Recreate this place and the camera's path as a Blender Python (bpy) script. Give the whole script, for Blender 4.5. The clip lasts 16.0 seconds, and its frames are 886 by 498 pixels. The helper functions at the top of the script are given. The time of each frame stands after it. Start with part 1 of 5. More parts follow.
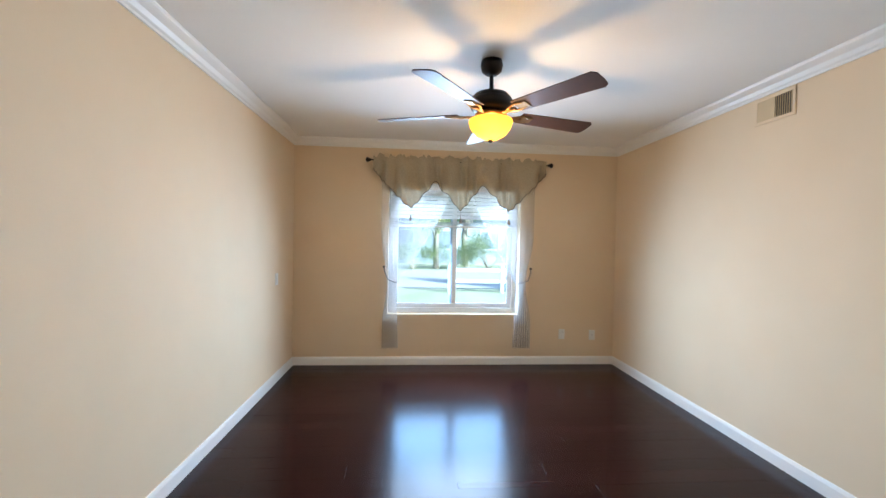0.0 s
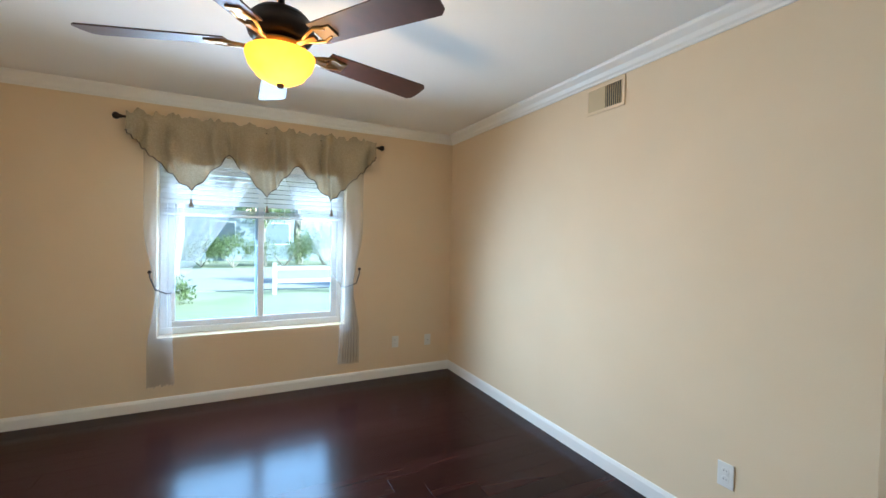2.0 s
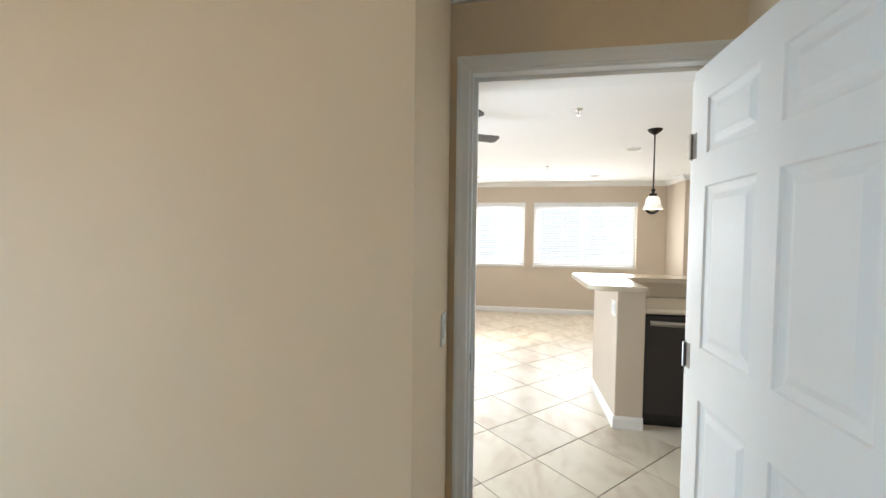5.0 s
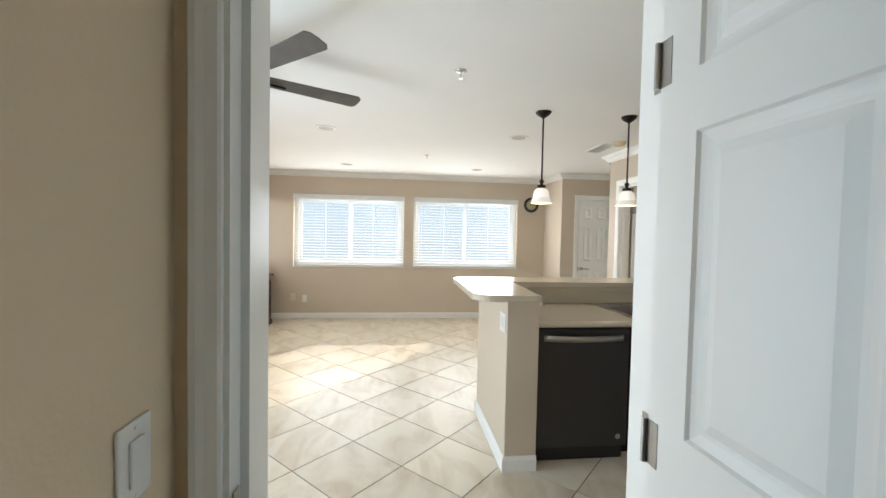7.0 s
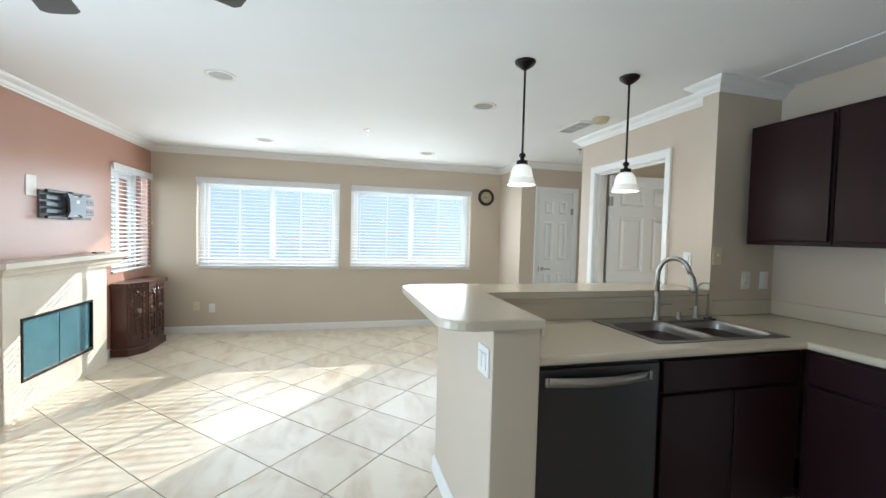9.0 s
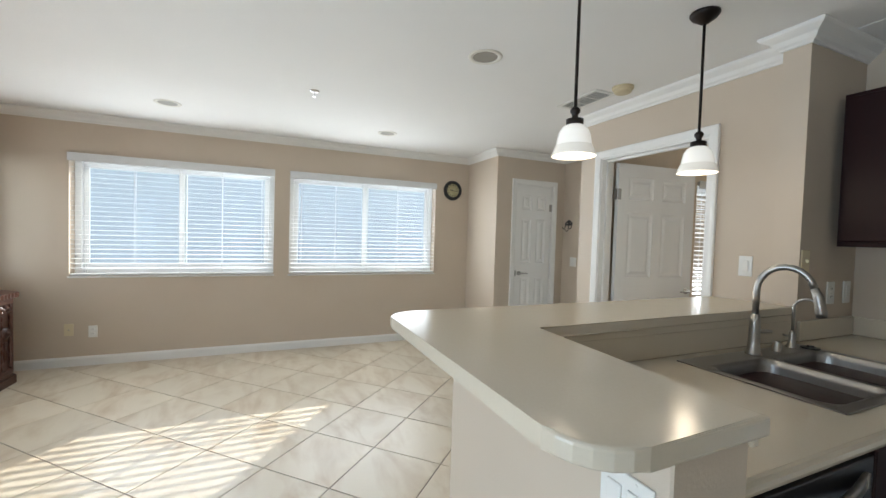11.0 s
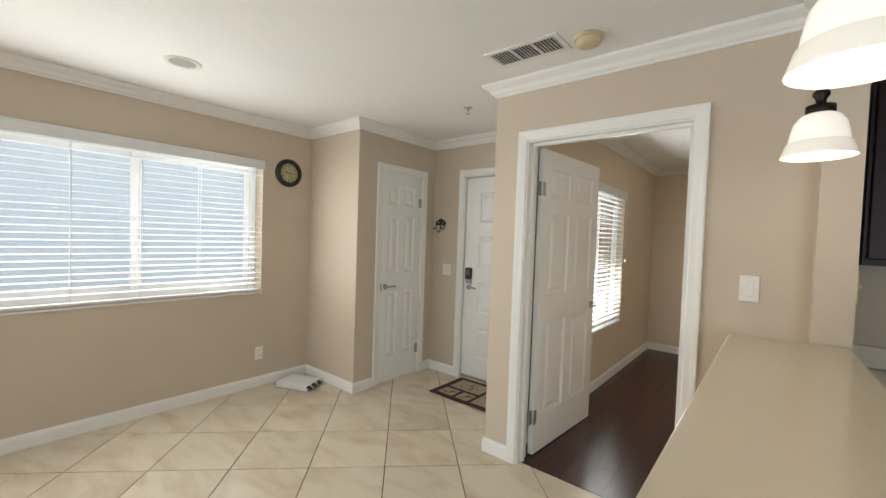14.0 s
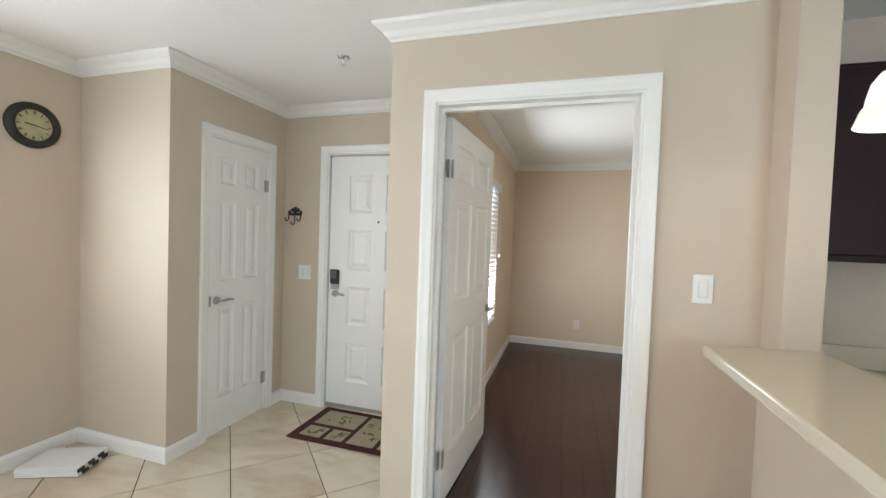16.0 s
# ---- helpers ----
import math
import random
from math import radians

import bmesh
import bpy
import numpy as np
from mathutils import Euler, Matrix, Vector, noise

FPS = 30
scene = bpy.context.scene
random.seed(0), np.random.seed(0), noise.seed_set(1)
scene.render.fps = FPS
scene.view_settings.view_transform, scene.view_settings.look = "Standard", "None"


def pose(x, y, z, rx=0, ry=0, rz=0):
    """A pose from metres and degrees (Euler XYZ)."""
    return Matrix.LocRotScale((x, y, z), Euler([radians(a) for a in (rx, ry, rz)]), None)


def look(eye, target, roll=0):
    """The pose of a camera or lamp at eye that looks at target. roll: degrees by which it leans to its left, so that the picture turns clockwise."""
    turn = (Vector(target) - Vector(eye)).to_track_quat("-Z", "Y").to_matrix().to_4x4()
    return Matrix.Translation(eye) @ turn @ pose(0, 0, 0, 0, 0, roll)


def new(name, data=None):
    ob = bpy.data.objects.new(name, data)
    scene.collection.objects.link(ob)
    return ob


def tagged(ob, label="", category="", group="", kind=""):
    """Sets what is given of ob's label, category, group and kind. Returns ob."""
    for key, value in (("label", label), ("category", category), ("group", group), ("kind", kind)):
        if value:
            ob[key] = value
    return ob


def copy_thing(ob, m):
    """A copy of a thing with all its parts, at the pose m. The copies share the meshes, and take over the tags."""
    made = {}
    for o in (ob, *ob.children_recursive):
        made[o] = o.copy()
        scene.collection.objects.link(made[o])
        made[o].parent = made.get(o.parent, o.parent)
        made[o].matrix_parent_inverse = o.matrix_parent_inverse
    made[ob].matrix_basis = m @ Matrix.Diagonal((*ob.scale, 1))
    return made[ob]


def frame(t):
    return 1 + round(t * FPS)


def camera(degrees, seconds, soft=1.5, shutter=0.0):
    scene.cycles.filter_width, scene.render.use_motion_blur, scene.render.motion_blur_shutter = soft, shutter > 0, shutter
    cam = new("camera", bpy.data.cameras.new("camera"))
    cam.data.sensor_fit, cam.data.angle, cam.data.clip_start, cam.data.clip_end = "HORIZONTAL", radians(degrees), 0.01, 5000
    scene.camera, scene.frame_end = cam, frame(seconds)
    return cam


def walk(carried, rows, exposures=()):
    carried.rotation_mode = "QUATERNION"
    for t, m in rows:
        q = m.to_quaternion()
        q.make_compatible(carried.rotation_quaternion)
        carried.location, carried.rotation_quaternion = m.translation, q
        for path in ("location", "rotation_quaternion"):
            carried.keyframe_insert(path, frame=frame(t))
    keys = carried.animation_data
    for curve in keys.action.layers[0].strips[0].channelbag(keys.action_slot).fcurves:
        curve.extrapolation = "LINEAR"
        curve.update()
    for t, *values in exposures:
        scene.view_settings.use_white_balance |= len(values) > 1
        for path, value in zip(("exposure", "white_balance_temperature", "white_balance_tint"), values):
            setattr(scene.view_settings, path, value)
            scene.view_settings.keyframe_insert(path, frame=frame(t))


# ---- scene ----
cam = camera(95.7, 16.0)
PATH = [
    (0, (0.386, 0.065, 1.398), (0.537, 2.059, 1.359), 1.1),
    (0.5, (0.41, 0.252, 1.393), (0.687, 2.232, 1.35), 1.1),
    (1, (0.492, 0.46, 1.415), (0.913, 2.415, 1.366), 1.2),
    (1.5, (0.545, 0.61, 1.414), (1.196, 2.5, 1.365), 1.2),
    (2, (0.708, 0.73, 1.41), (1.609, 2.515, 1.359), 1.2),
    (2.5, (0.874, 0.833, 1.414), (2.076, 2.431, 1.371), 1.0),
    (3, (1.026, 0.927, 1.411), (2.479, 2.3, 1.354), 0.9),
    (3.5, (1.201, 1.025, 1.416), (2.856, 2.147, 1.355), 0.9),
    (4, (1.368, 1.061, 1.409), (3.176, 1.914, 1.346), 0.8),
    (4.5, (1.591, 1.058, 1.42), (3.508, 1.624, 1.352), 0.7),
    (5, (1.76, 1.037, 1.432), (3.731, 1.374, 1.362), 0.7),
    (7.5, (2.824, 0.898, 1.41), (4.799, 0.59, 1.338), 1.3),
    (8, (3.055, 0.89, 1.407), (5.018, 0.515, 1.33), 1.4),
    (8.5, (3.294, 0.868, 1.415), (5.241, 0.42, 1.343), 1.4),
    (9, (3.51, 0.828, 1.382), (5.442, 0.316, 1.31), 1.5),
    (11.5, (4.717, 0.858, 1.364), (6.507, -0.032, 1.299), 1.8),
    (12, (4.94, 0.799, 1.392), (6.675, -0.194, 1.324), 1.9),
    (12.5, (5.156, 0.77, 1.392), (6.816, -0.343, 1.319), 1.9),
    (13, (5.389, 0.744, 1.417), (6.941, -0.515, 1.351), 2.0),
    (13.5, (5.587, 0.68, 1.412), (7.017, -0.716, 1.347), 2.1),
    (14, (5.809, 0.591, 1.428), (7.085, -0.948, 1.365), 2.0),
    (14.5, (5.989, 0.496, 1.439), (7.105, -1.162, 1.373), 2.0),
    (15, (6.201, 0.406, 1.424), (7.123, -1.368, 1.365), 1.9),
    (15.5, (6.318, 0.304, 1.425), (7.068, -1.549, 1.369), 1.9),
    (16, (6.42, 0.147, 1.413), (6.998, -1.767, 1.352), 2.0),
]
EXPOSURES = [
    (0.0, 2.58, 6600, 17),
    (1.0, 2.5, 6700, 16),
    (2.5, 2.52, 6400, 10),
    (3.5, 2.35, 6700, 11),
    (5.0, 2.15, 7100, 12),
    (7.5, 1.75, 6950, 8),
    (9.0, 1.76, 6200, 5),
    (11.5, 1.45, 6700, 9),
    (13.0, 1.48, 7250, 10),
    (14.5, 1.55, 7200, 11),
    (15.5, 1.76, 7000, 10),
    (16.0, 1.9, 6550, 8),
]
walk(cam, [(t, look(eye, target, roll)) for t, eye, target, roll in PATH], EXPOSURES)

# ---------------------------------------------------------------- light
SUN_WAY = Vector((-1.71, 1.33, -0.915)).normalized()
sun_data = bpy.data.lights.new("sun", "SUN")
sun_data.energy, sun_data.angle, sun_data.color = 5.0, radians(0.45), (1.0, 0.965, 0.91)
sun = new("sun", sun_data)
sun.matrix_world = look((30, -25, 20), Vector((30, -25, 20)) + SUN_WAY)
world = bpy.data.worlds.new("sky")
scene.world = world
world.use_nodes = True
wn = world.node_tree.nodes
sky = wn.new("ShaderNodeTexSky")
sky.sky_type, sky.sun_disc = "NISHITA", False
sky.sun_elevation, sky.sun_rotation = radians(21.5), math.atan2(1.71, -1.33)
wn["Background"].inputs["Strength"].default_value = 0.15
world.node_tree.links.new(sky.outputs["Color"], wn["Background"].inputs["Color"])


def window_light(name, x, y, z, w, h, way, watts, colour=(0.86, 0.93, 1.0), spread=180):
    """Skylight that enters by a window opening."""
    d = bpy.data.lights.new(name, "AREA")
    d.shape, d.size, d.size_y, d.energy, d.color, d.spread = "RECTANGLE", w, h, watts, colour, radians(spread)
    ob = new(name, d)
    ob.matrix_world = look((x, y, z), Vector((x, y, z)) + Vector(way))
    return ob


def bulb(name, x, y, z, watts, colour, radius=0.03):
    d = bpy.data.lights.new(name, "POINT")
    d.energy, d.color, d.shadow_soft_size = watts, colour, radius
    ob = new(name, d)
    ob.location = (x, y, z)
    return ob


window_light("skylight_bedroom", 0.86, 4.74, 1.31, 1.3, 1.4, (0, -1, -0.42), 26, (0.49, 0.735, 1.0), 150)
for y in (1.70, -0.26):
    window_light("skylight_living", 9.465, y, 1.46, 1.7, 1.1, (-1, 0, 0), 5)
    window_light("skylight_living_inner", 9.345, y, 1.46, 1.7, 1.1, (-1, -0.1, 0.0), 6.5, spread=180)
window_light("skylight_side", 8.9, 3.19, 1.46, 0.8, 1.1, (0, -1, 0), 2.5)
window_light("skylight_patio", 4.5, 3.20, 1.05, 1.6, 1.9, (0, -1, 0.05), 21, (0.62, 0.79, 1.0))
window_light("skylight_den", 7.147, -3.5, 1.3, 1.0, 1.3, (-1, 0, 0), 1.8)
window_light("skylight_den_inner", 7.06, -3.5, 1.3, 1.0, 1.3, (-1, 0, -0.25), 10.0, spread=180)
bulb("fan_bulb", 0.847, 2.5, 2.105, 1.15, (1.0, 0.66, 0.27), 0.08)
# added fill lamp in open air under the bowl, for light through its glass
bulb("fan_bowl_fill", 0.847, 2.5, 1.74, 3.6, (1.0, 0.70, 0.36), 0.07)

# ---------------------------------------------------------------- materials
MATS = {}


def mat(name, colour, rough=0.6, metal=0.0, second=None, scale=6.0, detail=4.0, bump=0.0, bump_scale=80.0, spread=0.5, stretch=(1, 1, 1), spec=0.5, coat=0.0, vary=0.0, rough_vary=0.05):
    """A surface of two tones that a noise blends, with fine relief; vary shifts the value from piece to piece."""
    if name in MATS:
        return MATS[name]
    m = bpy.data.materials.new(name)
    m.use_nodes = True
    n, l = m.node_tree.nodes, m.node_tree.links
    b = n["Principled BSDF"]
    tc, mp = n.new("ShaderNodeTexCoord"), n.new("ShaderNodeMapping")
    mp.inputs["Scale"].default_value = stretch
    l.new(tc.outputs["Object"], mp.inputs["Vector"])
    geo = n.new("ShaderNodeNewGeometry")
    l.new(geo.outputs["Position"], mp.inputs["Vector"])
    t = n.new("ShaderNodeTexNoise")
    t.inputs["Scale"].default_value, t.inputs["Detail"].default_value = scale, detail
    l.new(mp.outputs["Vector"], t.inputs["Vector"])
    r = n.new("ShaderNodeValToRGB")
    second = second or tuple(c * 0.93 for c in colour)
    r.color_ramp.elements[0].position, r.color_ramp.elements[1].position = 0.5 - spread / 2, 0.5 + spread / 2
    r.color_ramp.elements[0].color, r.color_ramp.elements[1].color = (*second, 1), (*colour, 1)
    l.new(t.outputs["Fac"], r.inputs["Fac"])
    out = r.outputs["Color"]
    if vary:
        oi, mr, hv = n.new("ShaderNodeObjectInfo"), n.new("ShaderNodeMapRange"), n.new("ShaderNodeHueSaturation")
        mr.inputs["To Min"].default_value, mr.inputs["To Max"].default_value = 1 - vary, 1 + vary
        l.new(oi.outputs["Random"], mr.inputs["Value"])
        l.new(mr.outputs["Result"], hv.inputs["Value"])
        l.new(out, hv.inputs["Color"])
        out = hv.outputs["Color"]
    l.new(out, b.inputs["Base Color"])
    b.inputs["Metallic"].default_value = metal
    b.inputs["Specular IOR Level"].default_value = spec
    b.inputs["Coat Weight"].default_value = coat
    b.inputs["Coat Roughness"].default_value = 0.12
    rr = n.new("ShaderNodeMapRange")
    rr.inputs["To Min"].default_value, rr.inputs["To Max"].default_value = max(0.02, rough - rough_vary), min(1, rough + rough_vary)
    l.new(t.outputs["Fac"], rr.inputs["Value"])
    l.new(rr.outputs["Result"], b.inputs["Roughness"])
    if bump:
        t2, bp = n.new("ShaderNodeTexNoise"), n.new("ShaderNodeBump")
        t2.inputs["Scale"].default_value, t2.inputs["Detail"].default_value = bump_scale, 3
        l.new(mp.outputs["Vector"], t2.inputs["Vector"])
        bp.inputs["Strength"].default_value, bp.inputs["Distance"].default_value = bump, 0.004
        l.new(t2.outputs["Fac"], bp.inputs["Height"])
        l.new(bp.outputs["Normal"], b.inputs["Normal"])
    MATS[name] = m
    return m


def glow(name, colour, strength, base=None):
    m = bpy.data.materials.new(name)
    m.use_nodes = True
    b = m.node_tree.nodes["Principled BSDF"]
    b.inputs["Base Color"].default_value = (*(base or colour), 1)
    b.inputs["Emission Color"].default_value = (*colour, 1)
    b.inputs["Emission Strength"].default_value = strength
    b.inputs["Roughness"].default_value = 0.25
    return m


def clear_glass(name, tint=(1, 1, 1), gloss=1.0):
    m = bpy.data.materials.new(name)
    m.use_nodes = True
    n, l = m.node_tree.nodes, m.node_tree.links
    n.remove(n["Principled BSDF"])
    tr, gl, fr, mx = n.new("ShaderNodeBsdfTransparent"), n.new("ShaderNodeBsdfGlossy"), n.new("ShaderNodeFresnel"), n.new("ShaderNodeMixShader")
    tr.inputs["Color"].default_value = (*tint, 1)
    gl.inputs["Roughness"].default_value = 0.02
    fr.inputs["IOR"].default_value = 1.22
    l.new(fr.outputs["Fac"], mx.inputs["Fac"])
    l.new(tr.outputs["BSDF"], mx.inputs[1])
    l.new(gl.outputs["BSDF"], mx.inputs[2])
    l.new(mx.outputs["Shader"], n["Material Output"].inputs["Surface"])
    return m


def cloth(name, colour, second, see_through, back=0.4, scale=40.0):
    """Woven cloth: part open weave, part diffuse, part light that passes."""
    m = bpy.data.materials.new(name)
    m.use_nodes = True
    n, l = m.node_tree.nodes, m.node_tree.links
    n.remove(n["Principled BSDF"])
    geo, t, r = n.new("ShaderNodeNewGeometry"), n.new("ShaderNodeTexNoise"), n.new("ShaderNodeValToRGB")
    t.inputs["Scale"].default_value, t.inputs["Detail"].default_value = scale, 5
    l.new(geo.outputs["Position"], t.inputs["Vector"])
    l.new(t.outputs["Fac"], r.inputs["Fac"])
    r.color_ramp.elements[0].color, r.color_ramp.elements[1].color = (*second, 1), (*colour, 1)
    r.color_ramp.elements[0].position, r.color_ramp.elements[1].position = 0.3, 0.7
    df, tl, tr, m1, m2 = n.new("ShaderNodeBsdfDiffuse"), n.new("ShaderNodeBsdfTranslucent"), n.new("ShaderNodeBsdfTransparent"), n.new("ShaderNodeMixShader"), n.new("ShaderNodeMixShader")
    l.new(r.outputs["Color"], df.inputs["Color"])
    l.new(r.outputs["Color"], tl.inputs["Color"])
    m1.inputs["Fac"].default_value, m2.inputs["Fac"].default_value = back, see_through
    l.new(df.outputs["BSDF"], m1.inputs[1])
    l.new(tl.outputs["BSDF"], m1.inputs[2])
    l.new(m1.outputs["Shader"], m2.inputs[1])
    l.new(tr.outputs["BSDF"], m2.inputs[2])
    l.new(m2.outputs["Shader"], n["Material Output"].inputs["Surface"])
    return m


PEACH = mat("peach_wall_paint", (0.77, 0.615, 0.435), 0.68, second=(0.74, 0.585, 0.405), scale=2.5, bump=0.12, bump_scale=140, spec=0.2)
TAN = mat("tan_wall_paint", (0.60, 0.508, 0.408), 0.5, second=(0.57, 0.482, 0.384), scale=2.5, bump=0.12, bump_scale=140, spec=0.3)
DENP = mat("den_wall_paint", (0.72, 0.61, 0.475), 0.68, second=(0.69, 0.58, 0.45), scale=2.5, bump=0.12, bump_scale=140, spec=0.2)
TERRA = mat("terracotta_wall_paint", (0.49, 0.272, 0.205), 0.33, second=(0.455, 0.248, 0.185), scale=2.0, bump=0.12, bump_scale=140)
CEIL = mat("ceiling_paint", (0.87, 0.86, 0.84), 0.8, second=(0.84, 0.83, 0.81), scale=1.5, bump=0.2, bump_scale=90)
TRIM = mat("white_trim_paint", (0.83, 0.82, 0.79), 0.38, second=(0.81, 0.80, 0.77), scale=9)
DOORW = mat("white_door_paint", (0.84, 0.83, 0.80), 0.38, second=(0.81, 0.80, 0.77), scale=5, bump=0.08, bump_scale=60, stretch=(1, 1, 0.15))
GROUT = mat("dark_grout", (0.055, 0.042, 0.034), 0.9, scale=30)


def tile_material():
    """Cream porcelain with warm cloudy veins that differ from tile to tile."""
    m = bpy.data.materials.new("cream_porcelain_tile")
    m.use_nodes = True
    n, l = m.node_tree.nodes, m.node_tree.links
    b = n["Principled BSDF"]
    geo, oi, mul = n.new("ShaderNodeNewGeometry"), n.new("ShaderNodeObjectInfo"), n.new("ShaderNodeMath")
    mul.operation = "MULTIPLY"
    mul.inputs[1].default_value = 40.0
    l.new(oi.outputs["Random"], mul.inputs[0])
    mp = n.new("ShaderNodeMapping")
    mp.inputs["Rotation"].default_value = (0, 0, radians(33))
    mp.inputs["Scale"].default_value = (1.0, 2.3, 1.0)
    l.new(geo.outputs["Position"], mp.inputs["Vector"])
    cols = []
    for scale, detail, dist, lo, hi in ((1.7, 6, 1.6, 0.44, 0.68), (5.0, 6, 0.6, -0.1, 0.7)):
        t, r = n.new("ShaderNodeTexNoise"), n.new("ShaderNodeMapRange")
        t.noise_dimensions = "4D"
        t.inputs["Scale"].default_value, t.inputs["Detail"].default_value, t.inputs["Distortion"].default_value = scale, detail, dist
        l.new(mp.outputs["Vector"], t.inputs["Vector"])
        l.new(mul.outputs["Value"], t.inputs["W"])
        r.inputs["From Min"].default_value, r.inputs["From Max"].default_value = lo, hi
        l.new(t.outputs["Fac"], r.inputs["Value"])
        cols.append(r.outputs["Result"])
    base = n.new("ShaderNodeMix")
    base.data_type = "RGBA"
    base.inputs["A"].default_value, base.inputs["B"].default_value = (0.685, 0.605, 0.48, 1), (0.52, 0.405, 0.28, 1)
    vein = n.new("ShaderNodeMath")
    vein.operation = "MULTIPLY"
    l.new(cols[0], vein.inputs[0])
    l.new(cols[1], vein.inputs[1])
    l.new(vein.outputs["Value"], base.inputs["Factor"])
    hv, mr = n.new("ShaderNodeHueSaturation"), n.new("ShaderNodeMapRange")
    mr.inputs["To Min"].default_value, mr.inputs["To Max"].default_value = 0.94, 1.05
    l.new(oi.outputs["Random"], mr.inputs["Value"])
    l.new(mr.outputs["Result"], hv.inputs["Value"])
    l.new(base.outputs["Result"], hv.inputs["Color"])
    l.new(hv.outputs["Color"], b.inputs["Base Color"])
    rr = n.new("ShaderNodeMapRange")
    rr.inputs["To Min"].default_value, rr.inputs["To Max"].default_value = 0.24, 0.36
    l.new(cols[1], rr.inputs["Value"])
    l.new(rr.outputs["Result"], b.inputs["Roughness"])
    return m


TILE = tile_material()
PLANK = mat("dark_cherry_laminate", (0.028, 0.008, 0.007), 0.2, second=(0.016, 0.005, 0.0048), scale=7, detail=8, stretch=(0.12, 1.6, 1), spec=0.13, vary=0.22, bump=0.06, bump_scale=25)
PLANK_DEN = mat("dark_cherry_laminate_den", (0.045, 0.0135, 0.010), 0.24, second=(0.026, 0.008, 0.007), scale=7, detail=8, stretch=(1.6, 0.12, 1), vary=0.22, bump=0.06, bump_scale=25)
COUNTER = mat("beige_solid_counter", (0.61, 0.54, 0.43), 0.18, second=(0.595, 0.525, 0.415), scale=140, detail=2, rough_vary=0.03)
CHERRY = mat("dark_cherry_cabinet", (0.021, 0.0065, 0.0075), 0.38, second=(0.017, 0.0055, 0.0065), scale=5, detail=8, stretch=(6, 6, 0.5), spec=0.2)
STEEL = mat("brushed_steel", (0.43, 0.415, 0.39), 0.34, metal=1.0, scale=60, stretch=(1, 1, 12))
DARKSTEEL = mat("dark_slate_steel", (0.075, 0.072, 0.075), 0.36, metal=0.85, scale=40, stretch=(1, 12, 1))
BRONZE = mat("oil_rubbed_bronze", (0.022, 0.016, 0.013), 0.4, metal=0.7, scale=25)
BLACK = mat("black_plastic", (0.015, 0.015, 0.016), 0.4)
PLASTIC = mat("white_plastic", (0.80, 0.79, 0.75), 0.35)
IVORY = mat("ivory_plastic", (0.72, 0.63, 0.43), 0.4)
VINYL = mat("white_vinyl", (0.80, 0.82, 0.83), 0.35)
SLAT = mat("white_faux_wood_slat", (0.74, 0.75, 0.75), 0.4, scale=12)
GLASS_BLUE = clear_glass("tinted_window_glass", (0.60, 0.73, 0.82))
GLASS = clear_glass("window_glass", (0.94, 0.97, 0.98))

# ---------------------------------------------------------------- building kit


def link(name, bm, material, parent=None, label="", smooth=False):
    me = bpy.data.meshes.new(name)
    bmesh.ops.recalc_face_normals(bm, faces=bm.faces)
    bm.to_mesh(me)
    bm.free()
    me.materials.append(material)
    if smooth:
        for p in me.polygons:
            p.use_smooth = True
    ob = new(name, me)
    if parent:
        ob.parent = parent
    if label:
        ob["label"] = label
    return ob


def part(name, bm, material, parent, label="", smooth=False):
    return link(name, bm, material, parent, label, smooth)


def same_part(name, me, parent, m):
    ob = new(name, me)
    ob.parent = parent
    ob.matrix_basis = m
    return ob


def thing(name, m, label, category, group="", kind=""):
    e = new(name)
    e.matrix_world = m
    e.empty_display_size = 0.1
    return tagged(e, label, category, group, kind)


def setting(ob):
    return tagged(ob, kind="structure")


def box(x0, x1, y0, y1, z0, z1, bevel=0.0, seg=1, bm=None):
    b = bmesh.new() if bm is None or bevel else bm
    vs = [b.verts.new((x, y, z)) for x in (x0, x1) for y in (y0, y1) for z in (z0, z1)]
    for f in ((0, 1, 3, 2), (4, 6, 7, 5), (0, 4, 5, 1), (2, 3, 7, 6), (0, 2, 6, 4), (1, 5, 7, 3)):
        b.faces.new([vs[i] for i in f])
    if bevel:
        bmesh.ops.bevel(b, geom=b.edges[:], offset=bevel, segments=seg, affect="EDGES", profile=0.5)
        if bm is not None:
            merge(bm, b)
            return bm
    return b


def merge(bm, other, m=None):
    me = bpy.data.meshes.new("tmp")
    other.to_mesh(me)
    other.free()
    if m is not None:
        me.transform(m)
    bm.from_mesh(me)
    bpy.data.meshes.remove(me)
    return bm


def lathe(profile, n=24, bm=None, m=None):
    """Turns (radius, z) round the z axis."""
    b = bmesh.new()
    rings = []
    for r, z in profile:
        rings.append([b.verts.new((r * math.cos(2 * math.pi * i / n), r * math.sin(2 * math.pi * i / n), z)) for i in range(n)] if r > 1e-5 else [b.verts.new((0, 0, z))])
    for a, c in zip(rings, rings[1:]):
        for i in range(n):
            j = (i + 1) % n
            if len(a) > 1 and len(c) > 1:
                b.faces.new((a[i], a[j], c[j], c[i]))
            elif len(a) > 1:
                b.faces.new((a[i], a[j], c[0]))
            elif len(c) > 1:
                b.faces.new((a[0], c[j], c[i]))
    if m is not None:
        b.transform(m)
    if bm is not None:
        return merge(bm, b)
    return b


